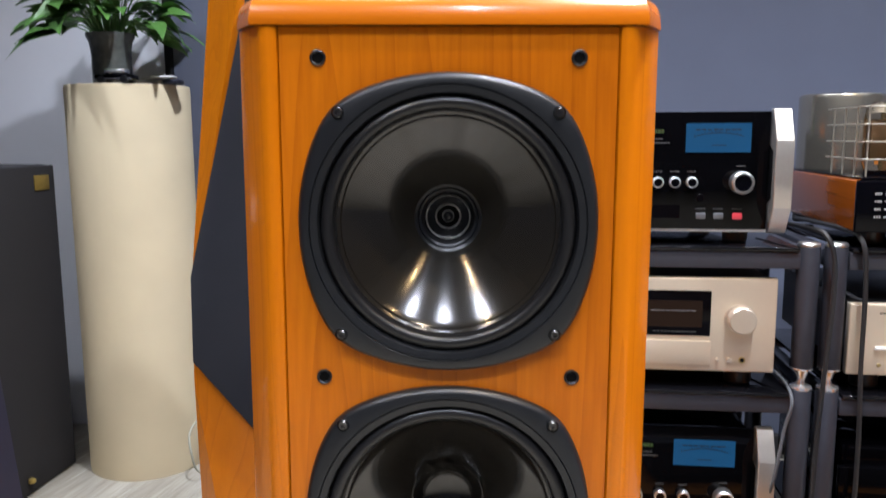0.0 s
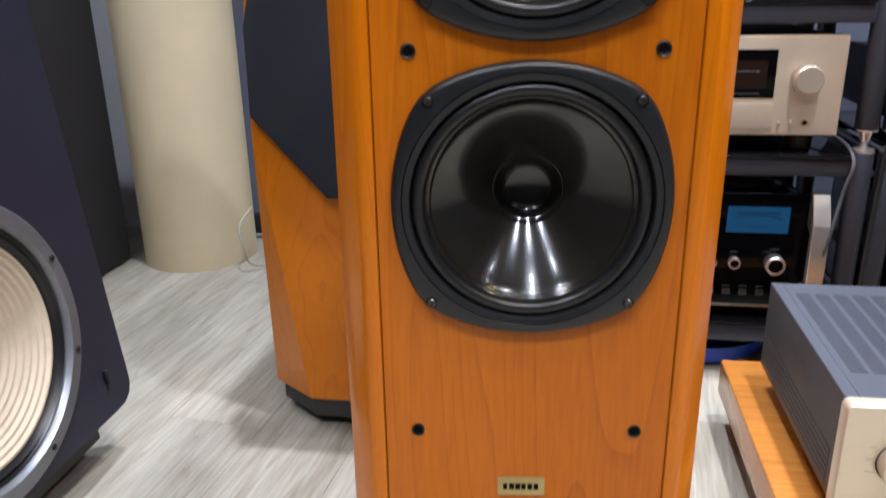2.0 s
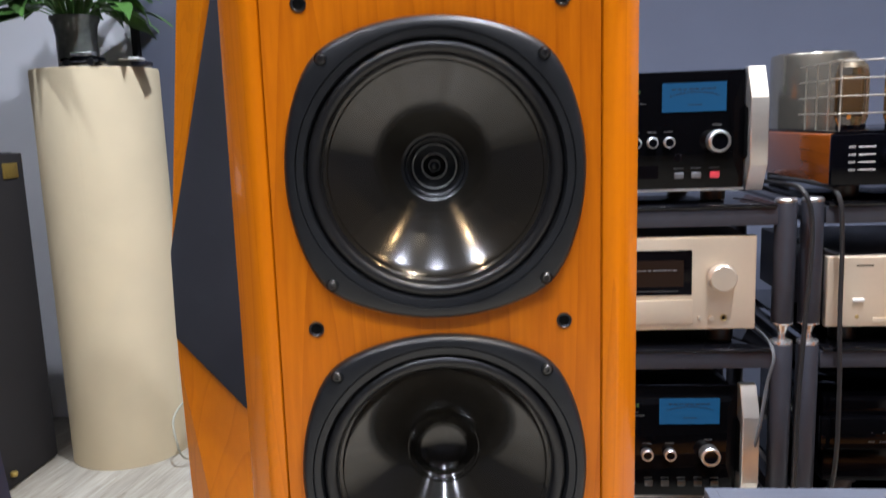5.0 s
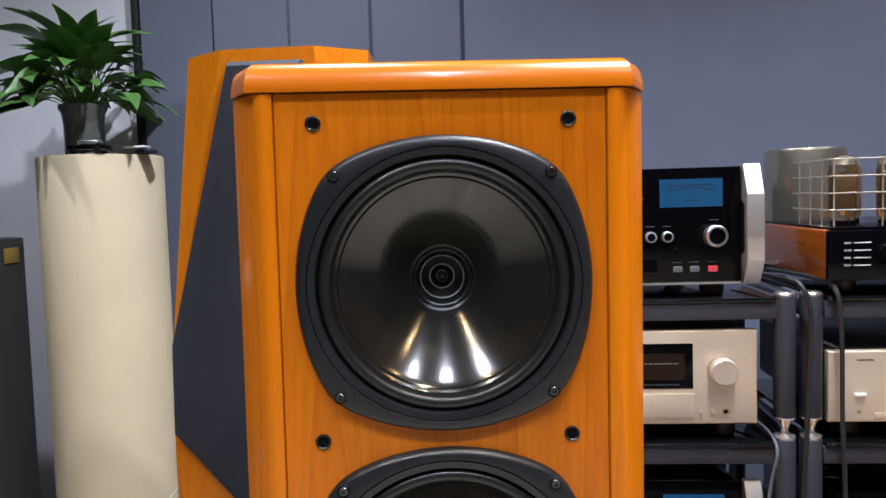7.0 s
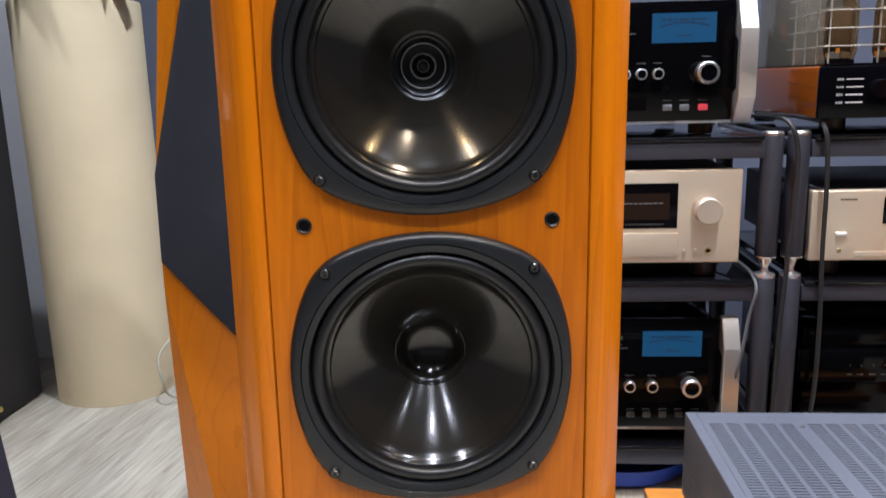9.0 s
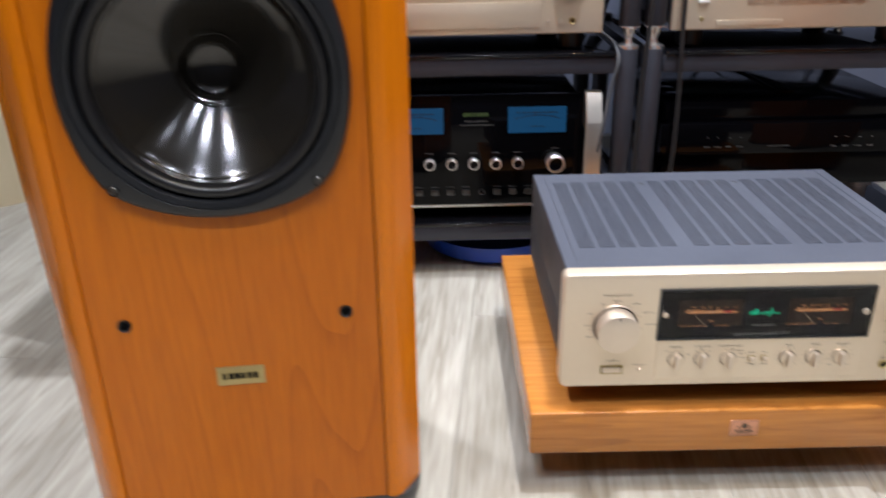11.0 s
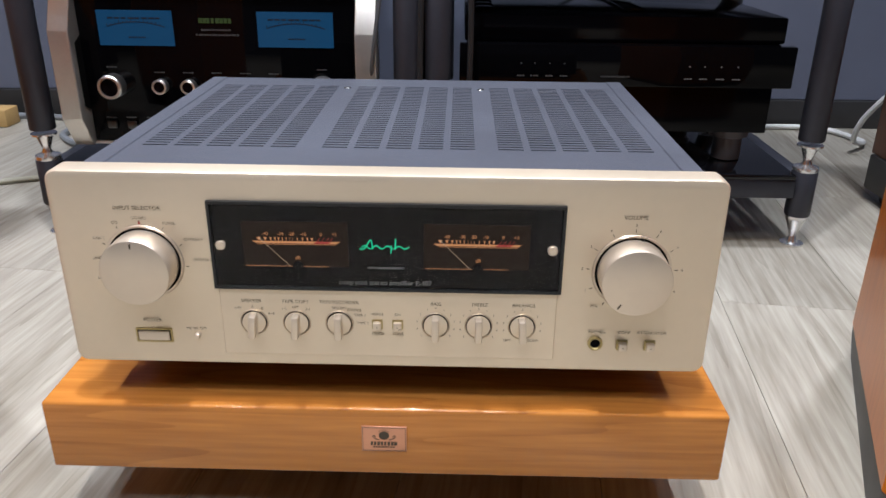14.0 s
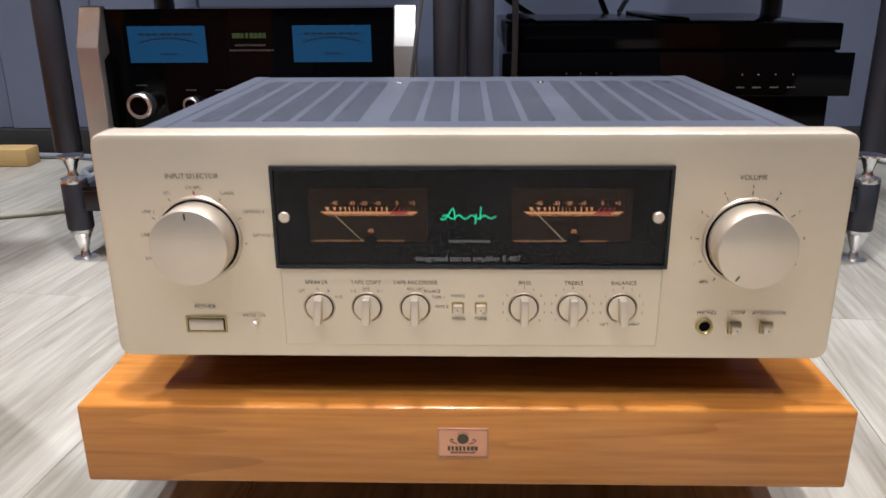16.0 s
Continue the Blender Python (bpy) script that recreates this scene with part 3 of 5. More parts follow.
def cast(a, poly):
    """Where a ray from the woofer's middle leaves the panel's outline."""
    d = Vector((math.cos(a), math.sin(a)))
    best = 0
    for (ya, za), (yb, zb) in zip(poly, poly[1:] + poly[:1]):
        ex, ez = yb - ya, zb - za
        det = d.x * -ez + d.y * ex
        if abs(det) < 1e-9:
            continue
        u = ((ya - WY) * -ez + (za - WZ) * ex) / det
        v = (d.x * (za - WZ) - d.y * (ya - WY)) / det
        if -1e-6 <= v <= 1 + 1e-6 and u > best:
            best = u
    return WY + best * d.x, WZ + best * d.y


rim = [cast(2 * math.pi * k / n, o) for k in range(n)]
hole = [(WY + 0.178 * math.cos(2 * math.pi * k / n), WZ + 0.178 * math.sin(2 * math.pi * k / n)) for k in range(n)]
part("front_panel", rings([[(-0.030, y, z) for y, z in hole], [(-0.030, y, z) for y, z in rim], [(-0.002, y, z) for y, z in rim], [(0.0, y * 0.995, z * 0.998 + 0.001) for y, z in rim], [(0.0, y, z) for y, z in hole], [(-0.030, y, z) for y, z in hole]]), M_cab, mn, "", 25)
bm = box(-0.36, -0.105, -0.27, 0.245, 0.12, 0.83)
box(-0.1049, -0.0305, -0.27, 0.245, 0.12, 0.13, bm=bm)
box(-0.1049, -0.0305, -0.27, 0.245, 0.82, 0.83, bm=bm)
box(-0.1049, -0.0305, 0.235, 0.245, 0.1301, 0.8199, bm=bm)
box(-0.1049, -0.0305, -0.27, -0.26, 0.1301, 0.8199, bm=bm)
part("cabinet", bm, M_black, mn)
part("base", box(-0.36, -0.050, -0.27, 0.255, 0.040, 0.119, 0.004), M_black, mn)
wf = new("woofer")
wf.parent = mn
wf.matrix_local = pose(0, 0.008, 0.312, 0, 0, 90)
wf.empty_display_size = 0.05
tagged(wf, "large woofer with a pleated cream paper cone")
part("frame_ring", lathe_y([(0.205, 0.0005), (0.205, -0.006), (0.200, -0.010), (0.180, -0.011), (0.176, -0.006), (0.174, 0.004)], 72), M_alu, wf)
part("surround", lathe_y([(0.1745, 0.003), (0.171, -0.003), (0.167, 0.002), (0.163, -0.003), (0.159, 0.002), (0.156, 0.004)], 72), M_rubber, wf)
pf = []
for k in range(61):
    u = k / 60
    pf.append((0.157 - 0.115 * u, 0.004 + 0.060 * u + 0.0016 * math.cos(u * 2 * math.pi * 13)))
part("cone", lathe_y(pf, 72), M_paper, wf, "", 70)
part("dust_cap", lathe_y([(0.0425 * math.cos(a) + 0.0002, 0.064 - 0.02 * math.sin(a)) for a in (0, 0.3, 0.6, 0.9, 1.2, 1.57)], 48, cap1=True), M_paper, wf)
for k in range(8):
    a = 2 * math.pi * (k + 0.5) / 8
    part("screw", lathe_y([(0.0045, -0.0100), (0.0045, -0.0135), (0.0030, -0.0145)], 12, 0.190 * math.cos(a), 0.190 * math.sin(a), cap1=True), M_screw, wf)
plate = part("control_plate", box(-0.001, 0.002, 0.10, 0.222, 0.700, 0.765, 0.001), M_window, mn)
part("control_knob", box(0.002, 0.010, 0.185, 0.200, 0.728, 0.743, 0.003), M_rubber, plate)
part("paper_label", box(-0.001, 0.0012, 0.12, 0.224, 0.772, 0.812), M_white, mn, "white paper label")
part("catch", box(0.0, 0.008, 0.235, 0.243, 0.150, 0.175, 0.002), M_black, mn)

# badge speaker behind it
bb = thing("grille_speaker", pose(-1.165, 2.046, 0), "tall black speaker box with a small gold badge", "loudspeaker")
part("cabinet", box(-0.42, -0.021, -0.62, 0, 0.0, 0.832, 0.006), M_black, bb)
part("grille", box(-0.020, 0.0, -0.618, -0.002, 0.004, 0.830, 0.004), M_brownfelt, bb)
part("badge", box(0.0005, 0.003, -0.090, -0.030, 0.768, 0.806, 0.001), M_goldb, bb, "square gold badge")
part("grille_peg", lathe_z([(0.006, 0.034), (0.009, 0.036), (0.009, 0.044), (0.006, 0.046)], 12, 0.006, -0.20, True, True), M_goldb, bb, "small brass peg")

# ---- amplifier on its platform ----
pf = thing("platform", pose(0.6025, 0.873, 0), "thick orange-brown wooden equipment platform", "platform")
part("slab", box(-0.2665, 0.2635, 0, 0.47, 0.0640, 0.1250, 0.0025, 3), M_board, pf)
for x in (-0.16, 0.16):
    for y in (0.15, 0.38):
        part("foot", lathe_z([(0.024, 0), (0.028, 0.004), (0.028, 0.060), (0.024, 0.0639)], 24, x, y, True, True), M_plinth, pf)
tagp = part("plaque", box(-0.0185, 0.0165, -0.0012, 0.001, 0.0870, 0.1100, 0.0004), M_copper, pf, "small copper plaque")
edge = box(-0.0178, 0.0158, -0.0014, -0.0011, 0.1089, 0.1092)
box(-0.0178, 0.0158, -0.0014, -0.0011, 0.0878, 0.0881, bm=edge)
box(-0.0178, -0.0175, -0.0014, -0.0011, 0.0882, 0.1088, bm=edge)
box(0.0155, 0.0158, -0.0014, -0.0011, 0.0882, 0.1088, bm=edge)
part("border_line", edge, M_ink, tagp, "", 0)
bars(-0.0115, 0.0095, -0.0014, 0.0945, 0.0032, 8, M_ink, tagp, seed=4)
bars(-0.0095, 0.0075, -0.0014, 0.0912, 0.0009, 9, M_ink, tagp, seed=5)
part("crest", lathe_y([(0.0040, -0.0014), (0.0034, -0.0015), (0.0030, -0.0013), (0.0024, -0.0015)], 24, -0.001, 0.1020, cap1=True), M_ink, tagp)
for sx in (-1, 1):
    part("crest_scroll", sweep([(-0.001 + sx * a, -0.0014, 0.1005 + b) for a, b in ((0.0036, -0.0024), (0.0062, -0.0018), (0.0088, 0.0002), (0.0076, 0.0014), (0.0066, 0.0002))], 0.00035, 5, 4), M_ink, tagp)
for k in range(5):
    part("crown_point", lathe_y([(0.0005, -0.0014), (0.0003, -0.0016)], 8, -0.001 + 0.0017 * (k - 2), 0.1072 - 0.0003 * (k - 2) ** 2, cap1=True), M_ink, tagp)

AXc, AYf, AZ0, AZ1 = 0.6055, 0.878, 0.1600, 0.3110
am = thing("integrated_amplifier", pose(0, 0, 0), "champagne and grey integrated amplifier, lit meters", "amplifier")
HW = 0.2355


def face_outline(w, z0, z1, r, n=5):
    o = []
    for cx, cz, a0 in ((w - r, z0 + r, -90), (w - r, z1 - r, 0), (-w + r, z1 - r, 90), (-w + r, z0 + r, 180)):
        for k in range(n + 1):
            a = radians(a0 + 90 * k / n)
            o.append((AXc + cx + r * math.cos(a), cz + r * math.sin(a)))
    return o


lo = []
for y, i in ((AYf + 0.020, 0), (AYf + 0.0030, 0), (AYf + 0.0008, 0.0010), (AYf, 0.0030)):
    lo.append([(x, y, z) for x, z in face_outline(HW - i, AZ0 + i, AZ1 - i, 0.0085 - i * 0.8)])
fp = part("front_panel", rings(lo, True, True, True), M_cham, am, "champagne brushed aluminium front panel", 25)
part("control_strip", rings([[(x, AYf + d, z) for x, z in ((0.4835 + i, 0.1695 + i), (0.7285 - i, 0.1695 + i), (0.7285 - i, 0.2240 - i), (0.4835 + i, 0.2240 - i))] for d, i in ((0.0, 0), (-0.0008, 0.0007))], True, False, True), M_cham, fp, "", 10)
# body with slotted lid
BX0, BX1, BY0, BY1 = 0.3775, 0.8350, AYf + 0.0205, 1.255
part("side_panel", box(BX0, BX0 + 0.004, BY0, BY1, 0.166, 0.3010, 0.001), M_side, am)
part("side_panel", box(BX1 - 0.004, BX1, BY0, BY1, 0.166, 0.3010, 0.001), M_side, am)
for s, x in ((-1, BX0), (1, BX1)):
    for k in range(6):
        z = 0.176 + 0.0085 * k
        part("side_groove", box(x - 0.0012 if s < 0 else x, x if s < 0 else x + 0.0012, BY0 + 0.03, BY1 - 0.004, z, z + 0.0045, 0.0006, 1), M_side, am)
    part("lid_edge", box(x if s < 0 else x - 0.016, x + 0.016 if s < 0 else x, BY0, BY1, 0.3013, 0.3037, 0.0008, 1), M_lid, am)
part("rear_panel", box(BX0 + 0.005, BX1 - 0.005, BY1 - 0.004, BY1, 0.166, 0.3005), M_side, am)
part("floor_pan", box(BX0 + 0.005, BX1 - 0.005, BY0, BY1 - 0.005, 0.162, 0.168), M_side, am)
part("heat_sink", box(BX0 + 0.02, BX1 - 0.02, BY0 + 0.02, BY1 - 0.02, 0.19, 0.285), M_dark, am)
cols = []
for g0, g1 in ((0.4025, 0.5255), (0.5465, 0.6685), (0.6870, 0.8100)):
    w = (g1 - g0 + 0.0055) / 5
    cols += [(g0 + k * w, g0 + k * w + w - 0.0055) for k in range(5)]
xs = [BX0 + 0.0164] + [v for c in cols for v in c] + [BX1 - 0.0164]
NR, RY0, RY1 = 34, 0.9725, 1.2190
pitch = (RY1 - RY0) / NR
ys = [BY0] + [v for k in range(NR) for v in (RY0 + k * pitch, RY0 + k * pitch + pitch * 0.40)] + [BY1]
bm = bmesh.new()
grid = [[bm.verts.new((x, y, 0.3030)) for x in xs] for y in ys]
for j in range(len(ys) - 1):
    for i in range(len(xs) - 1):
        if i % 2 == 1 and j % 2 == 1:
            continue
        bm.faces.new((grid[j][i], grid[j][i + 1], grid[j + 1][i + 1], grid[j + 1][i]))
lid = part("slotted_lid", bm, M_lid, am, "dark grey lid with rows of vent slots", 0)
so = lid.modifiers.new("thickness", "SOLIDIFY")
so.thickness, so.offset = 0.0022, -1
for x in (0.536, 0.678):
    part("lid_screw", lathe_z([(0.004, 0.3031), (0.003, 0.3041)], 16, x, 1.205, False, True), M_screw, am)
for x in (0.44, 0.77):
    for y in (0.985, 1.19):
        part("foot", lathe_z([(0.020, 0.1252), (0.024, 0.128), (0.024, 0.158), (0.020, 0.1625)], 24, x, y, True, True), M_rubber, am)

F = AYf
# meter window
wi = part("meter_window", box(0.4835, 0.7285, F - 0.0010, F + 0.001, 0.2265, 0.2895, 0.0003, 1), M_window, fp, "black meter window")
b = box(0.4815, 0.7305, F - 0.0030, F, 0.2890, 0.2912)
box(0.4815, 0.7305, F - 0.0030, F, 0.2245, 0.2265, bm=b)
box(0.4815, 0.4834, F - 0.0030, F, 0.2266, 0.2889, bm=b)
box(0.7286, 0.7305, F - 0.0030, F, 0.2266, 0.2889, bm=b)
part("window_bezel", b, M_frame, fp, "", 0)
for mx in (0.5045, 0.6320):
    mt = part("meter", box(mx, mx + 0.0745, F - 0.0014, F - 0.0010, 0.2425, 0.2765), M_meter, wi, "back-lit level meter", 0)
    y = F - 0.0016
    s0, s1, zc = mx + 0.0070, mx + 0.0690, 0.2612
    bm = bmesh.new()
    for (x0, x1, x2, x3, za, zb2) in ((s0, s1, s1 - 0.0026, s0 + 0.0026, zc + 0.0008, zc - 0.0008), (s0 + 0.0034, s1 - 0.0028, s1 - 0.0034, s0 + 0.0040, zc - 0.0013, zc - 0.0017)):
        vs = [bm.verts.new((x0, y, za)), bm.verts.new((x1, y, za)), bm.verts.new((x2, y, zb2)), bm.verts.new((x3, y, zb2))]
        bm.faces.new(vs)
    for k, u in enumerate((0.075, 0.15, 0.21, 0.26, 0.30, 0.345, 0.39, 0.425, 0.46, 0.515, 0.575, 0.63, 0.68)):
        x = s0 + (s1 - s0) * u
        sl = (u - 0.5) * -0.0040
        vs = [bm.verts.new((x - 0.0002, y, zc + 0.0010)), bm.verts.new((x + 0.0002, y, zc + 0.0010)), bm.verts.new((x + 0.0002 - -sl * -1, y, zc + 0.0036)), bm.verts.new((x - 0.0002 + sl, y, zc + 0.0036))]
        bm.faces.new(vs)
    box(mx + 0.001, mx + 0.060, y - 0.0001, y, 0.2427, 0.2430, bm=bm)
    part("scale", bm, M_orange, mt, "", 0)
    bm = bmesh.new()
    a, c = s0 + (s1 - s0) * 0.715, s0 + (s1 - s0) * 0.885
    bm.faces.new([bm.verts.new(v) for v in ((a + 0.001, y - 0.0001, zc + 0.0008), (c + 0.001, y - 0.0001, zc + 0.0008), (c - 0.0012, y - 0.0001, zc - 0.0008), (a - 0.0012, y - 0.0001, zc - 0.0008))])
    for u in (0.74, 0.79, 0.84, 0.885):
        x = s0 + (s1 - s0) * u
        bm.faces.new([bm.verts.new(v) for v in ((x - 0.0002, y, zc + 0.001), (x + 0.0002, y, zc + 0.001), (x + 0.0022, y, zc + 0.0036), (x + 0.0018, y, zc + 0.0036))])
    part("red_zone", bm, M_red, mt, "", 0)
    for tx, u in (("-40", 0.15), ("-30", 0.325), ("-20", 0.45), ("-10", 0.585), ("0", 0.785), ("+3", 0.935)):
        writing(tx, s0 + (s1 - s0) * u, y, zc + 0.0062, 0.0034, M_orange, mt)
    writing("dB", mx + 0.0385, y, 0.2492, 0.0036, M_orange, mt)
    bm = bmesh.new()
    bm.faces.new([bm.verts.new(v) for v in ((mx + 0.0115, y - 0.0003, zc + 0.0034), (mx + 0.0118, y - 0.0003, zc + 0.0036), (mx + 0.0332, y - 0.0003, 0.2428), (mx + 0.0328, y - 0.0003, 0.2428))])
    part("needle", bm, M_needle, mt, "", 0)
    part("pivot_cover", lathe_y([(0.0042, y - 0.0001), (0.0034, y - 0.0004)], 24, mx + 0.0385, 0.2425, cap1=True), M_window, mt)
# script trademark as a plain stroke with a few bumps
lg = []
for k in range(28):
    u = k / 27
    lg.append((0.5885 + 0.0335 * u, F - 0.0016, 0.2585 + 0.0013 * math.sin(u * 26) * (1 - 0.3 * u)))
gm = sweep(lg, 0.00035, 5, 2)
sweep([(0.5870, F - 0.0016, 0.2570), (0.5905, F - 0.0016, 0.2575), (0.5950, F - 0.0016, 0.2640), (0.5962, F - 0.0016, 0.2570)], 0.0004, 5, 4, gm)
sweep([(0.6095, F - 0.0016, 0.2600), (0.6090, F - 0.0016, 0.2540)], 0.0004, 5, 3, gm)
sweep([(0.6125, F - 0.0016, 0.2650), (0.6120, F - 0.0016, 0.2570)], 0.0004, 5, 3, gm)
part("trademark", gm, M_green, wi, "glowing green script mark")
bars(0.5925, 0.6185, F - 0.0015, 0.2425, 0.0010, 14, M_dim2, wi, seed=7)
writing("integrated stereo amplifier E-407", 0.6045, F - 0.0015, 0.2308, 0.0050, M_dim2, wi)
for x in (0.4890, 0.7225):
    part("window_screw", lathe_y([(0.0036, F - 0.0012), (0.0036, F - 0.0034), (0.0030, F - 0.0040)], 24, x, 0.2585, cap1=True), M_cham2, wi)
gp = part("window_pane", box(0.4836, 0.7284, F - 0.0028, F - 0.0022, 0.2267, 0.2888), M_clear, wi, "clear glass pane", 0)
gp.visible_shadow = False

# large knobs
for kx, kz, ang, nm in ((0.4325, 0.2435, 90, "selector"), (0.7795, 0.2425, 238, "volume")):
    rg = part("knob_recess", lathe_y([(0.0282, F - 0.0002), (0.0275, F - 0.0011), (0.0262, F - 0.0009)], 64, kx, kz), M_cham2, fp)
    # flat black disc gives the recess its shade; the panel is not cut
    part("recess_shadow_gap", lathe_y([(0.0264, F - 0.0006), (0.0200, F - 0.0005)], 48, kx, kz, cap1=True), M_dark, rg)
    kn = part("knob", lathe_y([(0.0246, F - 0.0008), (0.0246, F - 0.0196), (0.0241, F - 0.0206), (0.0232, F - 0.0210)], 72, kx, kz, cap1=True), M_cham2, fp, "large champagne knob", 30)
    a = radians(ang)
    part("pointer", box(-0.0006, 0.0006, -0.0003, 0.0003, -0.002, 0.002), M_ink, kn).matrix_local = Matrix.Translation((kx + 0.0205 * math.cos(a), F - 0.0209, kz + 0.0205 * math.sin(a))) @ pose(0, 0, 0, 0, 90 - ang, 0)
part("index_mark", box(0.4320, 0.4330, F - 0.0004, F, 0.2725, 0.2745), M_red, fp)
for k in range(11):
    a = radians(235 - 29 * k)
    tk = part("tick", box(-0.0002, 0.0002, -0.0002, 0.0002, -0.0012, 0.0012), M_ink, fp, "", 0)
    tk.matrix_local = Matrix.Translation((0.7795 + 0.0312 * math.cos(a), F - 0.0002, 0.2425 + 0.0312 * math.sin(a))) @ pose(0, 0, 0, 0, 90 - math.degrees(a), 0)
    if 1 <= k <= 9:
        writing(str(k), 0.7795 + 0.0352 * math.cos(a), F - 0.0002, 0.2425 + 0.0352 * math.sin(a), 0.0028, M_ink, fp)
for k in range(7):
    a = radians(90 + 32 * (k - 3))
    tk = part("tick", box(-0.0002, 0.0002, -0.0002, 0.0002, -0.001, 0.001), M_ink, fp, "", 0)
    tk.matrix_local = Matrix.Translation((0.4325 + 0.0305 * math.cos(a), F - 0.0002, 0.2435 + 0.0305 * math.sin(a))) @ pose(0, 0, 0, 0, 90 - math.degrees(a), 0)


def cap(text, x, z, size=0.0035):
    writing(text, x, F - 0.0010, z, size, M_ink, fp)


cap("INPUT SELECTOR", 0.4325, 0.2845, 0.0043)
cap("CD-BAL", 0.4330, 0.2773, 0.0030), cap("CD", 0.4155, 0.2735, 0.0030), cap("TUNER", 0.4535, 0.2735, 0.0030)
cap("LINE 1", 0.4025, 0.2615, 0.0030), cap("LINE 2", 0.4000, 0.2460, 0.0030), cap("LINE-BAL", 0.4030, 0.2305, 0.0030)
cap("OPTION 1", 0.4695, 0.2615, 0.0030), cap("OPTION 2", 0.4745, 0.2460, 0.0030)
cap("VOLUME", 0.7785, 0.2835, 0.0043), cap("MIN", 0.7550, 0.2150, 0.0030), cap("MAX", 0.7920, 0.2150, 0.0030)
cap("POWER", 0.4320, 0.1968, 0.0040), cap("METER OFF", 0.4640, 0.1905, 0.0030)
cap("SPEAKER", 0.5065, 0.2142, 0.0038), cap("OFF", 0.4965, 0.2082, 0.0028), cap("A", 0.5070, 0.2095, 0.0028), cap("B", 0.5140, 0.2082, 0.0028), cap("A+B", 0.5205, 0.2040, 0.0028)
cap("TAPE COPY", 0.5385, 0.2142, 0.0038), cap("1-2", 0.5300, 0.2082, 0.0028), cap("OFF", 0.5385, 0.2097, 0.0028), cap("2-1", 0.5475, 0.2082, 0.0028)
cap("TAPE RECORDER", 0.5705, 0.2142, 0.0038), cap("REC OFF", 0.5705, 0.2097, 0.0028), cap("SOURCE", 0.5815, 0.2082, 0.0028), cap("TAPE 1", 0.5855, 0.2040, 0.0028), cap("TAPE 2", 0.5875, 0.1975, 0.0028)
cap("MONO", 0.5980, 0.2050, 0.0028), cap("MODE", 0.5985, 0.1890, 0.0032), cap("ON", 0.6130, 0.2050, 0.0028), cap("TONE", 0.6130, 0.1890, 0.0032)
cap("BASS", 0.6410, 0.2142, 0.0038), cap("TREBLE", 0.6725, 0.2142, 0.0038), cap("BALANCE", 0.7045, 0.2142, 0.0038)
cap("PHONES", 0.7590, 0.1938, 0.0033), cap("COMP", 0.7790, 0.1938, 0.0033), cap("ATTENUATOR", 0.7990, 0.1938, 0.0033)
cap("LEFT", 0.6935, 0.1855, 0.0028), cap("RIGHT", 0.7125, 0.1855, 0.0028)
for k, kx in enumerate((0.5075, 0.5388, 0.5702, 0.6408, 0.6722, 0.7040)):
    zc = 0.1970
    rg = part("dial_ring", lathe_y([(0.0105, F - 0.0009), (0.0100, F - 0.0018), (0.0092, F - 0.0010)], 36, kx, zc), M_cham2, fp)
    # black ring painted as the shade between ring and dial
    part("dial_shadow_gap", lathe_y([(0.0094, F - 0.0011), (0.0080, F - 0.0011)], 36, kx, zc), M_dark, rg)
    dl = part("dial", lathe_y([(0.0086, F - 0.0008), (0.0086, F - 0.0026), (0.0080, F - 0.0030)], 36, kx, zc, cap1=True), M_cham, fp)
    gr = part("grip", box(-0.0026, 0.0026, -0.0110, -0.0028, -0.0094, 0.0086, 0.0012), M_cham2, dl)
    gr.matrix_local = Matrix.Translation((kx, F, zc)) @ pose(0, 0, 0, 0, (4, 3, 0, 0, 0, -4)[k], 0)
    if k >= 3:
        for q in range(-5, 6):
            if kx > 0.70 and abs(q) == 5:
                continue
            a = radians(90 - q * 26)
            writing(str(abs(q)), kx + 0.0138 * math.cos(a), F - 0.0010, zc + 0.0138 * math.sin(a), 0.0024, M_ink, fp)
for kx, zc in ((0.5980, 0.1967), (0.6130, 0.1967), (0.7782, 0.1832), (0.7985, 0.1832)):
    fr = part("button_frame", box(kx - 0.0042, kx + 0.0042, F - 0.0012, F, zc - 0.0042, zc + 0.0042, 0.0008), M_brass, fp)
    bt = part("button", box(kx - 0.0030, kx + 0.0030, F - 0.0055, F - 0.001, zc - 0.0030, zc + 0.0030, 0.0008), M_cham2, fr)
    part("button_dot", box(kx - 0.0004, kx + 0.0004, F - 0.0057, F - 0.005, zc - 0.0006, zc + 0.0002), M_ink, fr)
pj = part("phone_jack", lathe_y([(0.0056, F), (0.0054, F - 0.0018), (0.0042, F - 0.0020), (0.0034, F - 0.0008)], 32, 0.7585, 0.1842), M_brass, fp, "gold-plated phone jack")
# black disc in place of the jack's shaded bore
part("jack_hole_shade", lathe_y([(0.0036, F - 0.0009), (0.0004, F - 0.0008)], 24, 0.7585, 0.1842, cap1=True), M_dark, pj)
bm = box(0.4180, 0.4452, F - 0.0010, F, 0.1886, 0.1897)
box(0.4180, 0.4452, F - 0.0010, F, 0.1783, 0.1794, bm=bm)
box(0.4180, 0.4192, F - 0.0010, F, 0.1795, 0.1885, bm=bm)
box(0.4440, 0.4452, F - 0.0010, F, 0.1795, 0.1885, bm=bm)
pw = part("power_frame", bm, M_brass, fp, "", 0)
# black plate stands for the shade round the power button
part("power_shadow_gap", box(0.4193, 0.4439, F - 0.0004, F, 0.1796, 0.1884), M_dark, pw)
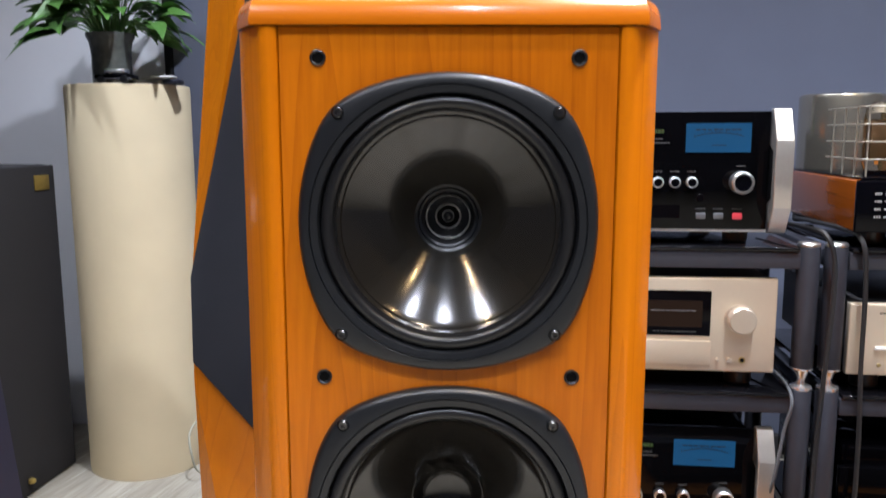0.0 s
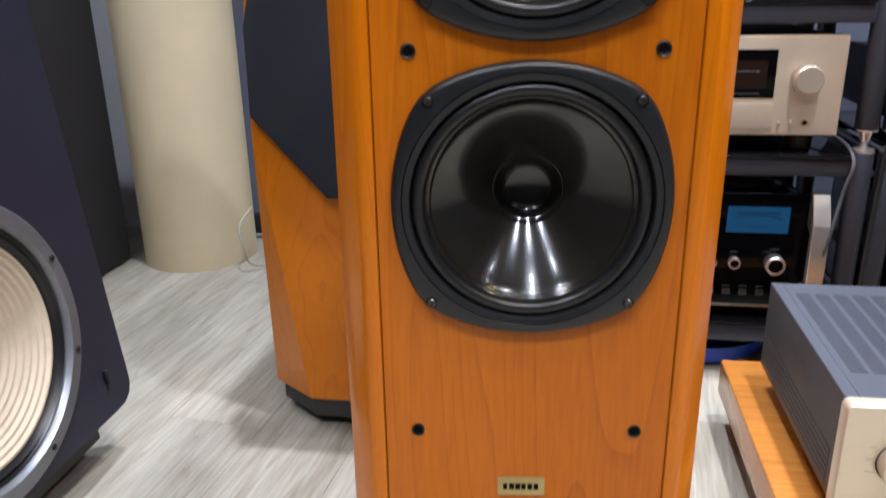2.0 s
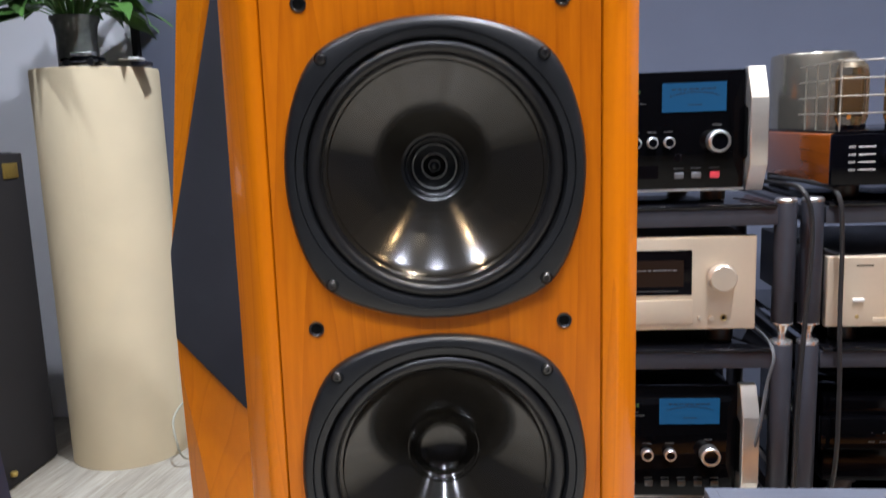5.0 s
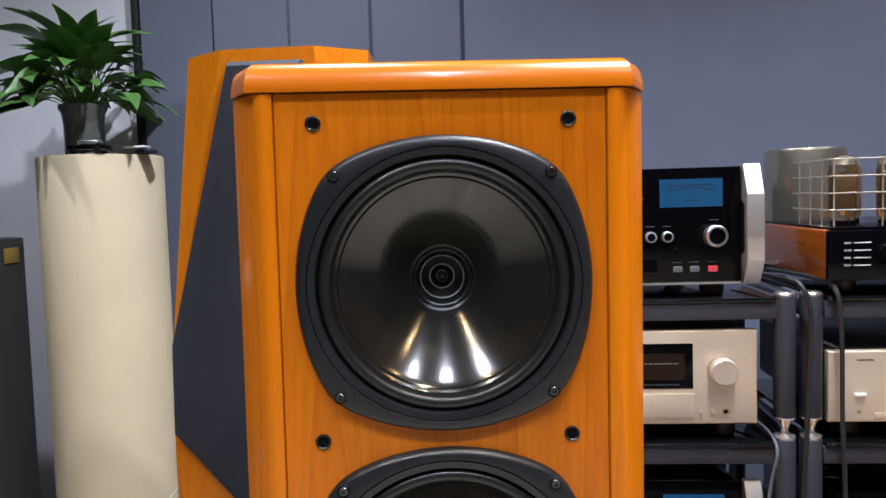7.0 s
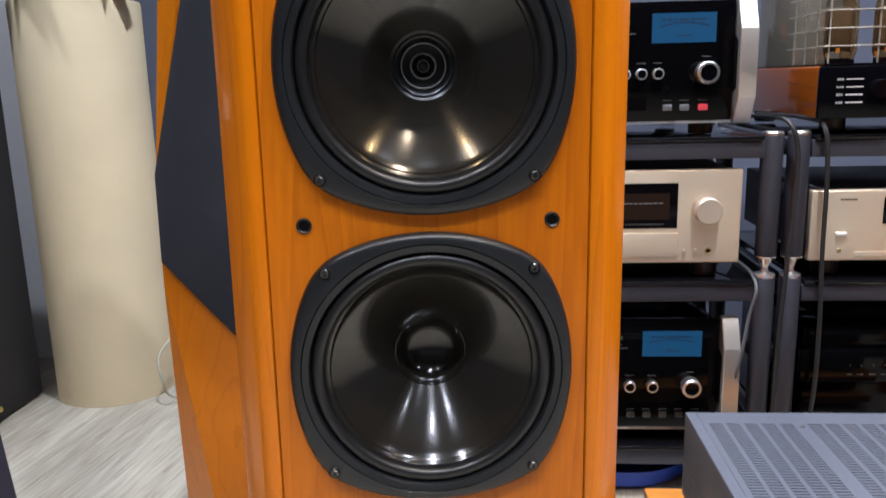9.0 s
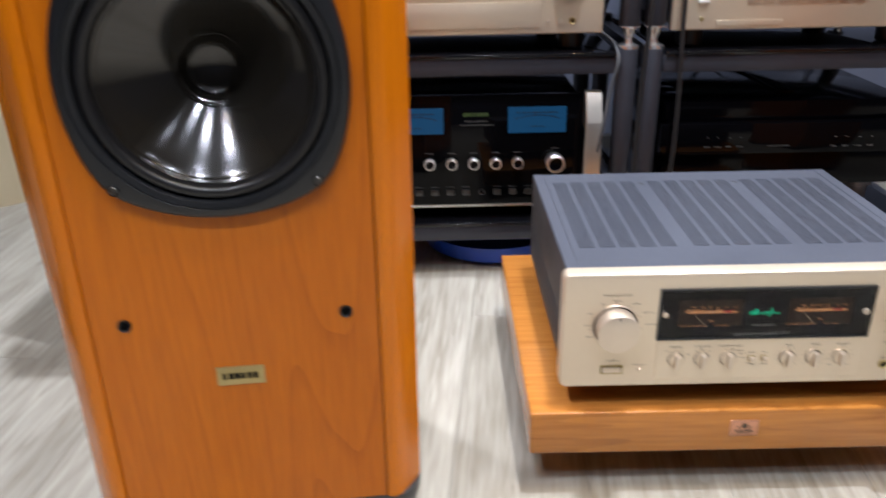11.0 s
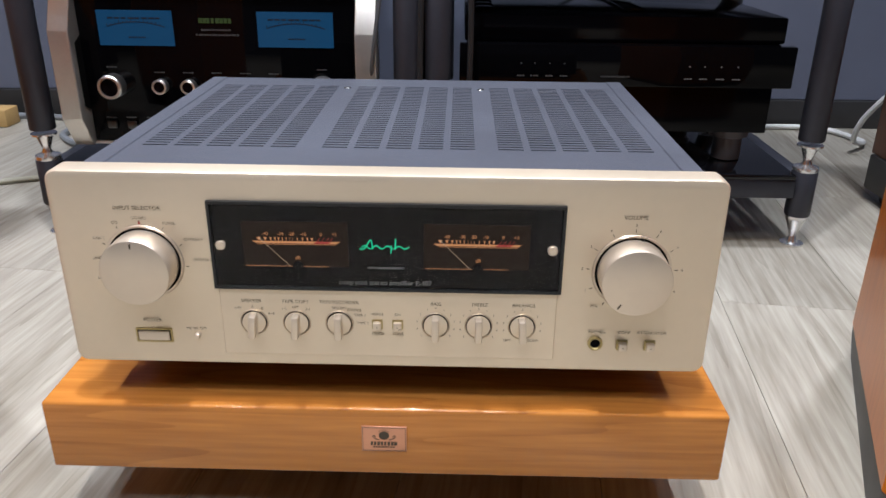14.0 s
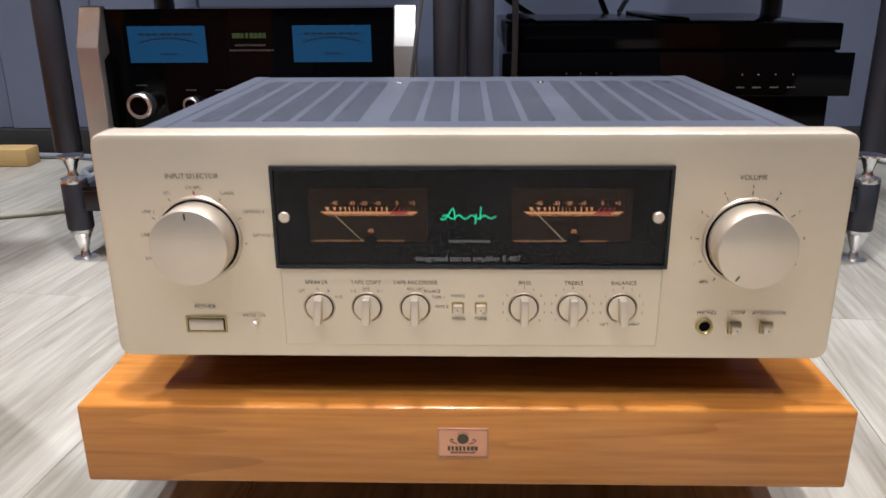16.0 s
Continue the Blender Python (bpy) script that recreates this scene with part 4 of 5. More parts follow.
part("power_button", box(0.4201, 0.4431, F - 0.0020, F - 0.0005, 0.1801, 0.1879, 0.0007), M_cham2, pw)
part("meter_button", lathe_y([(0.0022, F), (0.0022, F - 0.003), (0.0016, F - 0.0038)], 20, 0.4645, 0.1850, cap1=True), M_cham2, fp)

# ---- two equipment racks ----


def rack(x0, x1, label, top):
    rk = thing("equipment_rack", pose(0, 0, 0), label, "equipment rack", "black equipment racks")
    y0, y1, R = 1.53, 1.98, 0.0192
    levels = [0.080, 0.407, 0.669]
    for x in (x0, x1):
        for y in (y0, y1):
            part("foot_disc", lathe_z([(0.018, 0), (0.018, 0.003), (0.009, 0.005), (0.006, 0.014)], 24, x, y, True, True), M_chrome, rk)
            part("foot_spike", lathe_z([(0.004, 0.010), (0.014, 0.042), (0.0165, 0.044), (0.0165, 0.049)], 24, x, y, True, True), M_chrome, rk)
            for za, zb2 in ((0.0495, 0.121), (0.168, 0.449), (0.490, 0.708)):
                part("leg", lathe_z([(R - 0.001, za), (R, za + 0.002), (R, zb2 - 0.002), (R - 0.001, zb2)], 32, x, y, True, True), M_leg, rk)
            for za in (0.1212, 0.4492):
                part("joint", lathe_z([(0.0185, za), (0.0190, za + 0.002), (0.0185, za + 0.006), (0.0080, za + 0.010), (0.0060, za + 0.016), (0.0125, za + 0.036), (0.0190, za + 0.038), (0.0190, za + 0.0405)], 32, x, y, True, True), M_chrome, rk)
            part("leg_cap", lathe_z([(0.0190, 0.7082), (0.0190, 0.712), (0.016, 0.715), (0.004, 0.7155)], 32, x, y, True, True), M_steel, rk)
    for z in levels:
        h = 0.0365
        for y in (y0, y1):
            part("beam", box(x0 + R - 0.002, x1 - R + 0.002, y - 0.016, y + 0.016, z, z + h - 0.006, 0.002), M_leg, rk)
        for x in (x0, x1):
            part("side_beam", box(x - 0.012, x + 0.012, y0 + R, y1 - R, z, z + h - 0.006, 0.002), M_leg, rk)
        part("shelf_board", box(x0 + 0.020, x1 - 0.020, y0 - 0.021, y1 + 0.014, z + h - 0.0055, z + h + 0.0025, 0.0022, 3), M_shelf, rk, "glossy black glass shelf")
    return rk


rack(0.0195, 0.5775, "black tubular rack with glass shelves and chrome joints", 0.7)
rack(0.6235, 1.1860, "second black tubular rack holding gold and black units", 0.7)
S1, S2, S3 = 0.1192, 0.4462, 0.7082


def handle(parent, x, s, z0, z1, yf):
    """Angled aluminium side handle."""
    w = 0.030
    pr = [(yf + 0.012, z1 + 0.006), (yf - 0.004, z1 + 0.006), (yf - 0.030, z1 - 0.048), (yf - 0.030, z0 + 0.040), (yf - 0.004, z0 - 0.006), (yf + 0.012, z0 - 0.006)]
    inn = [(yf + 0.008, z1 - 0.056), (yf - 0.014, z1 - 0.066), (yf - 0.014, z0 + 0.056), (yf + 0.008, z0 + 0.046)]
    xa, xb = (x, x + s * w)
    bm = bmesh.new()
    outer = [[(xx, y, z) for y, z in pr] for xx in (xa, xb)]
    n = len(pr)
    A = [bm.verts.new(c) for c in outer[0]]
    B = [bm.verts.new(c) for c in outer[1]]
    for i in range(n):
        bm.faces.new((A[i], A[(i + 1) % n], B[(i + 1) % n], B[i]))
    bm.faces.new(A)
    bm.faces.new(B)
    bmesh.ops.recalc_face_normals(bm, faces=bm.faces)
    bmesh.ops.bevel(bm, geom=list(bm.edges), offset=0.0012, segments=1, affect="EDGES")
    hd = part("handle", bm, M_hand, parent, "brushed aluminium side handle", 15)
    # dark plate laid on the solid handle as the shade of its opening
    bm = prism([(0, 0)] * 0 + [(y, z) for y, z in inn], 0, 0.001)
    for v in bm.verts:
        y, z, k = v.co
        v.co = (xa - s * 0.0012 if k == 0 else xa - s * 0.0002, y, z)
    part("handle_opening_shade", bm, M_dark, hd)


def meter_amp(zs, integrated, label):
    """Black glass-fronted amplifier with blue meters."""
    a = thing("meter_amplifier", pose(0, 0, 0), label, "amplifier", "black meter amplifiers")
    yf = 1.532
    x0, x1 = 0.0985, 0.5035
    z0, z1 = zs + (0.031 if integrated else 0.028), zs + (0.248 if integrated else 0.233)
    part("glass_front", box(x0, x1, yf, yf + 0.012, z0, z1, 0.0015), M_gloss, a, "black glass front")
    part("chassis", box(x0 + 0.006, x1 - 0.006, yf + 0.0125, yf + 0.40, z0 + 0.004, z1 - 0.006, 0.003), M_piano, a)
    part("trim_strip", box(x0, x1, yf - 0.001, yf + 0.004, z0 - 0.0045, z0 - 0.0005), M_steel, a)
    for x in (x0 + 0.04, x1 - 0.04):
        for y in (yf + 0.05, yf + 0.35):
            part("foot", lathe_z([(0.020, zs + 0.0018), (0.022, zs + 0.004), (0.022, z0 + 0.0035)], 20, x, y, True, True), M_rubber, a)
    handle(a, x0 - 0.002, -1, z0, z1 - 0.002, yf)
    handle(a, x1 + 0.002, 1, z0, z1 - 0.002, yf)
    zm = zs + (0.175 if integrated else 0.163)
    for mx in (x0 + 0.030, x1 - 0.030 - 0.112):
        m = part("meter", box(mx, mx + 0.110, yf - 0.0010, yf - 0.0002, zm, zm + 0.050), M_blue, a, "glowing blue power meter", 0)
        bm = bmesh.new()
        n = 14
        for k in range(n):
            u0, u1 = k / n, (k + 1) / n
            q = [(mx + 0.014 + 0.084 * u, zm + 0.026 + 0.007 * (1 - (2 * u - 1) ** 2)) for u in (u0, u1)]
            bm.faces.new([bm.verts.new(c) for c in ((q[0][0], yf - 0.0013, q[0][1]), (q[1][0], yf - 0.0013, q[1][1]), (q[1][0], yf - 0.0013, q[1][1] + 0.0014), (q[0][0], yf - 0.0013, q[0][1] + 0.0014))])
            box(q[0][0] - 0.0005, q[0][0] + 0.0005, yf - 0.0014, yf - 0.0012, q[0][1], q[0][1] + (0.005 if k % 3 == 0 else 0.003), bm=bm)
        part("scale", bm, M_bluep, m, "", 0)
        bars(mx + 0.044, mx + 0.070, yf - 0.0014, zm + 0.012, 0.002, 6, M_bluep, m, seed=3)
        bars(mx + 0.016, mx + 0.096, yf - 0.0014, zm + 0.039, 0.0024, 8, M_bluep, m, seed=9)
    cx = (x0 + x1) / 2
    bars(cx - 0.0245, cx + 0.0245, yf - 0.0006, zm + 0.0365, 0.0070, 8, M_lime, a, "green_mark", seed=2)
    bars(cx - 0.022, cx + 0.022, yf - 0.0006, zm + 0.0235, 0.0026, 10, M_faint, a, seed=6)
    bars(cx - 0.030, cx + 0.034, yf - 0.0006, zm + 0.0165, 0.0026, 16, M_faint, a, seed=8)
    zk = zs + (0.1165 if integrated else 0.1105)

    def dial(x, r):
        k = part("dial", lathe_y([(r, yf), (r, yf - r * 1.1), (r * 0.90, yf - r * 1.22), (r * 0.74, yf - r * 1.22), (r * 0.72, yf - r * 1.05)], 36, x, zk), M_steel, a, "chrome-ringed black knob")
        part("dial_face", lathe_y([(r * 0.73, yf - r * 1.08), (r * 0.1, yf - r * 1.02)], 28, x, zk, cap1=True), M_piano, k)
        bars(x - 0.008, x + 0.008, yf - 0.0006, zk + r + 0.009, 0.0018, 4, M_faint, a, seed=int(x * 999))

    if integrated:
        dial(x0 + 0.0415, 0.0180), dial(x1 - 0.0510, 0.0180)
        for k in range(5):
            dial(x0 + 0.1125 + 0.0425 * k, 0.0110)
        for k in range(12):
            x = x0 + 0.030 + 0.0305 * k
            if k == 6:
                part("headphone_socket", lathe_y([(0.006, yf), (0.0055, yf - 0.002), (0.004, yf - 0.001)], 20, x, zs + 0.057), M_screw, a)
                continue
            part("push_button", box(x - 0.0075, x + 0.0075, yf - 0.004, yf, zs + 0.0510, zs + 0.0630, 0.002), M_screw, a)
            bars(x - 0.008, x + 0.008, yf - 0.0006, zs + 0.068, 0.0016, 4, M_faint, a, seed=k)
    else:
        dial(x1 - 0.0470, 0.0195), dial(x0 + 0.0470, 0.0195)
        for k in range(6):
            dial(x0 + 0.122 + 0.0290 * k + 0.008, 0.0098)
        for k, x in enumerate((x1 - 0.112, x1 - 0.082, x1 - 0.0500)):
            part("push_button", box(x - 0.0085, x + 0.0085, yf - 0.004, yf, zs + 0.0460, zs + 0.0570, 0.002), M_redb if k == 2 else M_alu, a, "lit red power button" if k == 2 else "")
            bars(x - 0.009, x + 0.009, yf - 0.0006, zs + 0.064, 0.0016, 4, M_faint, a, seed=k)
        part("sensor", lathe_y([(0.007, yf - 0.0002), (0.006, yf - 0.001)], 20, x1 - 0.114, zs + 0.083, cap1=True), M_window, a)
        part("dark_display", box(x0 + 0.10, x1 - 0.148, yf - 0.0008, yf, zs + 0.047, zs + 0.070), M_window, a)
    return a


meter_amp(S1, True, "black glass integrated amplifier with two blue meters")
meter_amp(S3, False, "black glass amplifier with blue meters, top shelf")


def gold_unit(x0, x1, zs, z0, z1, yf, window, label):
    a = thing("gold_amplifier", pose(0, 0, 0), label, "amplifier", "champagne gold units")
    part("front_panel", box(x0, x1, yf, yf + 0.018, z0, z1, 0.003, 3), M_cham, a, "champagne front panel")
    part("case", box(x0 + 0.008, x1 - 0.008, yf + 0.0185, yf + 0.40, z0 + 0.006, z1 - 0.003, 0.002), M_side, a)
    for x in (x0 + 0.05, x1 - 0.05):
        for y in (yf + 0.05, yf + 0.35):
            part("foot", lathe_z([(0.022, zs + 0.0018), (0.024, zs + 0.004), (0.024, z0 + 0.0055)], 20, x, y, True, True), M_rubber, a)
    return a


g1 = gold_unit(0.053, 0.528, S2, 0.4785, 0.6500, 1.522, True, "champagne gold amplifier with a dark meter window")
yf = 1.522
part("lower_flap", box(0.057, 0.4165, yf - 0.003, yf, 0.4900, 0.5350, 0.001), M_cham, g1)
w = part("meter_window", box(0.160, 0.4150, yf - 0.0012, yf, 0.5440, 0.6265, 0.0005), M_window, g1)
part("meter_face", box(0.175, 0.2800, yf - 0.0018, yf - 0.0013, 0.5600, 0.6080), M_meter, w)
part("meter_face", box(0.300, 0.4000, yf - 0.0018, yf - 0.0013, 0.5600, 0.6080), M_meter, w)
bars(0.310, 0.390, yf - 0.0020, 0.590, 0.002, 9, M_dim2, w, seed=2)
bars(0.1850, 0.2700, yf - 0.0020, 0.590, 0.002, 9, M_dim2, w, seed=3)
bars(0.315, 0.392, yf - 0.0016, 0.5515, 0.002, 12, M_faint, w, seed=4)
for kx in (0.4660, 0.1080):
    part("knob", lathe_y([(0.0265, yf), (0.0265, yf - 0.004), (0.0245, yf - 0.004), (0.0235, yf - 0.022), (0.0220, yf - 0.024)], 48, kx, 0.5770, cap1=True), M_cham2, g1, "large champagne knob", 30)
for kx, r in ((0.4290, 0.003), (0.4500, 0.0042)):
    part("push_button", lathe_y([(r, yf), (r, yf - 0.005)], 16, kx, 0.5010, cap1=True), M_cham2, g1)
j = part("phone_jack", lathe_y([(0.0062, yf), (0.0060, yf - 0.002), (0.0038, yf - 0.001)], 24, 0.4720, 0.5010), M_brass, g1)
# shade of the bore drawn as a black disc on the solid panel
part("jack_hole_shade", lathe_y([(0.004, yf - 0.0008), (0.001, yf - 0.0007)], 16, 0.4720, 0.5010, cap1=True), M_dark, j)
g2 = gold_unit(0.650, 1.125, S2, 0.4800, 0.6085, 1.522, True, "slim champagne gold disc player")
part("power_button", box(0.694, 0.714, yf - 0.006, yf, 0.5270, 0.5330, 0.0015), M_white, g2)
part("power_recess", lathe_y([(0.004, yf - 0.0003), (0.003, yf - 0.001)], 16, 0.704, 0.499, cap1=True), M_brass, g2)
w = part("display_window", box(0.7750, 1.000, yf - 0.0012, yf, 0.5470, 0.5950, 0.0005), M_window, g2)
for k in range(8):
    part("key", box(0.782 + 0.027 * k, 0.803 + 0.027 * k, yf - 0.003, yf, 0.5270, 0.5335, 0.001), M_cham2, g2)
part("tray_front", box(0.730, 0.850, yf - 0.002, yf, 0.4860, 0.4970, 0.001), M_cham, g2)
bars(0.70, 0.73, yf - 0.0004, 0.592, 0.003, 6, M_ink, g2, seed=3)

# black two-tier unit, lower right
bk = thing("black_preamplifier", pose(0, 0, 0), "stacked glossy black preamplifier with tiny lettering", "amplifier")
part("lower_tier", box(0.668, 1.124, 1.552, 1.93, 0.172, 0.2420, 0.002), M_piano, bk)
part("front_lip", box(0.655, 1.1425, 1.530, 1.545, 0.2440, 0.3040, 0.002), M_gloss, bk)
part("middle_tier", box(0.668, 1.124, 1.5455, 1.93, 0.2425, 0.3050, 0.002), M_piano, bk)
part("upper_tier", box(0.662, 1.128, 1.545, 1.94, 0.3055, 0.3430, 0.003), M_piano, bk)
for k in range(5):
    part("top_cap", lathe_z([(0.016, 0.343), (0.016, 0.3465), (0.012, 0.349)], 20, 0.69, 1.60 + 0.055 * k, False, True), M_piano, bk)
part("top_ridge", box(0.90, 0.93, 1.60, 1.93, 0.343, 0.349, 0.002), M_piano, bk)
for x in (0.72, 1.085):
    for y in (1.60, 1.88):
        part("foot", lathe_z([(0.022, S1 + 0.0018), (0.022, 0.155), (0.030, 0.158), (0.030, 0.1718)], 24, x, y, True, True), M_alu, bk)
for k, x in enumerate((0.745, 0.765, 0.787, 0.808)):
    bars(x - 0.006, x + 0.006, 1.5296, 0.2590, 0.0022, 3, M_faint, bk, seed=k)
    part("pilot_dot", box(x - 0.0009, x + 0.0009, 1.5290, 1.5300, 0.2760, 0.2778), M_faint, bk)
for k, x in enumerate((0.990, 1.012, 1.036, 1.060)):
    bars(x - 0.006, x + 0.006, 1.5296, 0.2570, 0.0018, 3, M_dim2, bk, seed=k + 9)
    part("pilot_dot", box(x - 0.0008, x + 0.0008, 1.5290, 1.5300, 0.2740, 0.2756), M_dimw, bk)
bars(0.862, 0.905, 1.5296, 0.2590, 0.0022, 14, M_faint, bk, seed=5)

# valve amplifier on the right-hand top shelf
va = thing("valve_amplifier", pose(0, 0, 0), "valve amplifier with wooden cheeks and a wire guard", "amplifier")
VZ = S3 + 0.0018
part("chassis", box(0.652, 1.090, 1.512, 1.960, VZ + 0.030, 0.8225, 0.003), M_piano, va)
part("front_plate", box(0.640, 1.102, 1.500, 1.5115, VZ + 0.026, 0.8240, 0.003), M_piano, va)
for x in (0.640, 1.091):
    part("wood_cheek", box(x, x + 0.0115, 1.512, 1.962, VZ + 0.026, 0.8245, 0.004, 3), M_cheek, va, "polished reddish wooden cheek")
part("top_plate", box(0.648, 1.094, 1.508, 1.964, 0.8250, 0.8285, 0.001), M_piano, va)
for x in (0.69, 1.05):
    for y in (1.56, 1.92):
        part("foot", lathe_z([(0.020, VZ), (0.022, VZ + 0.004), (0.022, VZ + 0.0298)], 20, x, y, True, True), M_rubber, va)
part("transformer_cover", lathe_z([(0.083, 0.829), (0.083, 0.975), (0.080, 0.981), (0.073, 0.983), (0.01, 0.983)], 48, 0.735, 1.860, False, True), M_trafo, va, "polished metal transformer cover")
part("transformer_cover", lathe_z([(0.083, 0.829), (0.083, 0.975), (0.080, 0.981), (0.073, 0.983), (0.01, 0.983)], 48, 1.000, 1.860, False, True), M_trafo, va, "polished metal transformer cover")
for k in range(9):
    vx = 0.700 + 0.085 * k if k < 5 else 0.742 + 0.085 * (k - 5)
    vy = 1.585 if k < 5 else 1.665
    tb = part("valve", lathe_z([(0.020, 0.838), (0.024, 0.850), (0.0245, 0.925), (0.021, 0.945), (0.012, 0.955), (0.002, 0.958)], 24, vx, vy, True, True), M_tubeg, va, "clear glass valve")
    tb.visible_shadow = False
    part("valve_base", lathe_z([(0.021, 0.829), (0.021, 0.8375)], 24, vx, vy, True, True), M_piano, tb)
    part("plate", box(vx - 0.016, vx + 0.016, vy - 0.010, vy + 0.010, 0.856, 0.925, 0.004), M_plate, tb)
    part("getter", lathe_z([(0.019, 0.938), (0.0165, 0.946), (0.009, 0.9515), (0.002, 0.9535)], 20, vx, vy, False, True), M_getter, tb)
    part("heater", lathe_z([(0.003, 0.848), (0.003, 0.861)], 10, vx, vy, True, True), M_ember, tb)
gx0, gx1, gy0, gy1 = 0.664, 1.078, 1.532, 1.730
for z in (0.858, 0.888, 0.918, 0.948):
    part("guard_wire", sweep([(gx0, gy1, z), (gx0, gy0 + 0.01, z), (gx0 + 0.01, gy0, z), (gx1 - 0.01, gy0, z), (gx1, gy0 + 0.01, z), (gx1, gy1, z)], 0.0013, 6, 3), M_wire, va)
for y in (1.585, 1.640, 1.695):
    part("guard_upright", sweep([(gx0, y, 0.829), (gx0, y, 0.90), (gx0, y, 0.950)], 0.0016, 6, 2), M_wire, va)
for k in range(6):
    x = gx0 + (gx1 - gx0) * k / 5
    part("guard_upright", sweep([(x, gy0 + 0.002, 0.829), (x, gy0 + 0.002, 0.90), (x, gy0 + 0.002, 0.950)], 0.0016, 6, 2), M_wire, va)
for k in range(4):
    z = 0.802 - 0.013 * k
    bars(0.668, 0.680, 1.4996, z, 0.0035, 3, M_dimw, va, seed=k)
    part("panel_line", box(0.684, 0.712, 1.4992, 1.4999, z - 0.0008, z + 0.0008), M_white, va)
part("selector_knob", lathe_y([(0.017, 1.4998), (0.017, 1.486), (0.015, 1.482)], 32, 0.736, 0.785, cap1=True), M_piano, va)
part("selector_knob", lathe_y([(0.017, 1.4998), (0.017, 1.486), (0.015, 1.482)], 32, 1.010, 0.785, cap1=True), M_piano, va)

# ---- column, plant and small things ----
cl = thing("display_column", pose(-0.976, 2.105, 0), "tall round column wrapped in cream cloth", "pedestal")
part("drum", lathe_z([(0.156, 0.0), (0.1565, 0.004), (0.1565, 1.027), (0.155, 1.0315)], 72, 0, 0, True, False), M_col, cl)
part("top_disc", lathe_z([(0.1548, 1.0316), (0.1540, 1.0335), (0.01, 1.0335)], 72, 0, 0, False, True), M_col, cl)
TZ = 1.0337
pl = thing("potted_plant", pose(-1.020, 2.11, TZ), "leafy green houseplant in a dark glazed pot", "plant")
pt = part("pot", lathe_z([(0.044, 0), (0.050, 0.006), (0.050, 0.085), (0.054, 0.115), (0.061, 0.128), (0.061, 0.137), (0.055, 0.138), (0.052, 0.125)], 40, 0, 0, True, False), M_pot, pl, "dark glazed ceramic pot")
part("soil", lathe_z([(0.0525, 0.122), (0.01, 0.126)], 24, 0, 0, False, True), M_soil, pt)
rnd = random.Random(11)
leaf_meshes = []
for v in range(4):
    L, Wd = 0.120 + 0.012 * v, 0.037 + 0.004 * v
    bm = bmesh.new()
    rows = []
    for i in range(11):
        u = i / 10
        wv = Wd * math.sin(math.pi * min(1, u * 0.97 + 0.03) ** 0.72) * (1 - 0.25 * u) + 0.0006
        drop = -0.045 * u * u * (1 + 0.3 * v)
        rows.append([bm.verts.new((L * u, s * wv, drop + 0.010 * abs(s) * math.sin(math.pi * u) + 0.003 * math.sin(6 * u + v) * s)) for s in (-1, -0.5, 0, 0.5, 1)])
    for a, b in zip(rows, rows[1:]):
        for i in range(4):
            bm.faces.new((a[i], a[i + 1], b[i + 1], b[i]))
    leaf_meshes.append(mesh_of("leaf", bm, M_leaf, 60))
for k in range(126):
    az = rnd.uniform(0, 2 * math.pi)
    tier = rnd.random()
    reach = 0.02 + 0.150 * tier * rnd.uniform(0.55, 1.1)
    hz = 0.290 - 0.130 * tier + rnd.uniform(-0.045, 0.030)
    base = Vector((0.025 * math.cos(az), 0.025 * math.sin(az), 0.120))
    tip = Vector((reach * math.cos(az), min(reach * math.sin(az), 0.07), hz))
    part("stem", sweep([base, base.lerp(tip, 0.5) + Vector((0, 0, 0.025)), tip], 0.0016, 5, 3), M_stem, pl)
    lf = new("leaf", leaf_meshes[k % 4])
    lf.parent = pl
    sc = rnd.uniform(0.60, 0.98)
    if math.sin(az) > 0.2:
        sc *= 0.66
    up = 62 - 70 * tier + rnd.uniform(-14, 14)
    lf.matrix_local = Matrix.Translation(tip) @ pose(0, 0, 0, 0, 0, math.degrees(az) + rnd.uniform(-30, 30)) @ pose(0, 0, 0, 0, -up, 0) @ pose(0, 0, 0, rnd.uniform(-40, 40), 0, 0) @ Matrix.Scale(sc, 4)
# things on the column top
cr = thing("model_car", pose(-0.940, 1.985, TZ), "small black glossy model car on the column", "ornament")
part("body", box(-0.050, 0.050, -0.020, 0.020, 0.006, 0.022, 0.006, 3), M_piano, cr)
part("cabin", box(-0.026, 0.030, -0.016, 0.016, 0.0225, 0.036, 0.006, 3), M_chrome, cr)
for x in (-0.030, 0.030):
    for y in (-0.019, 0.019):
        part("wheel", lathe_y([(0.001, y - 0.004), (0.0088, y - 0.004), (0.0092, y), (0.0088, y + 0.004), (0.001, y + 0.004)], 16, x, 0.0094, True, True), M_rubber, cr)
part("trim_bar", box(-0.049, 0.049, -0.0212, -0.0203, 0.010, 0.012), M_chrome, cr)
pk = thing("cloth_packet", pose(-0.872, 2.05, TZ), "folded pale cloth and packet on the column", "packet")
part("packet", box(-0.045, 0.030, -0.020, 0.030, 0, 0.014, 0.004, 3), M_cableg, pk)
part("flap", box(0.000, 0.055, -0.030, 0.012, 0.0145, 0.021, 0.003, 2), M_white, pk)
part("dark_edge", box(0.0305, 0.075, -0.024, 0.010, 0.0, 0.012, 0.004, 2), M_cab, pk)

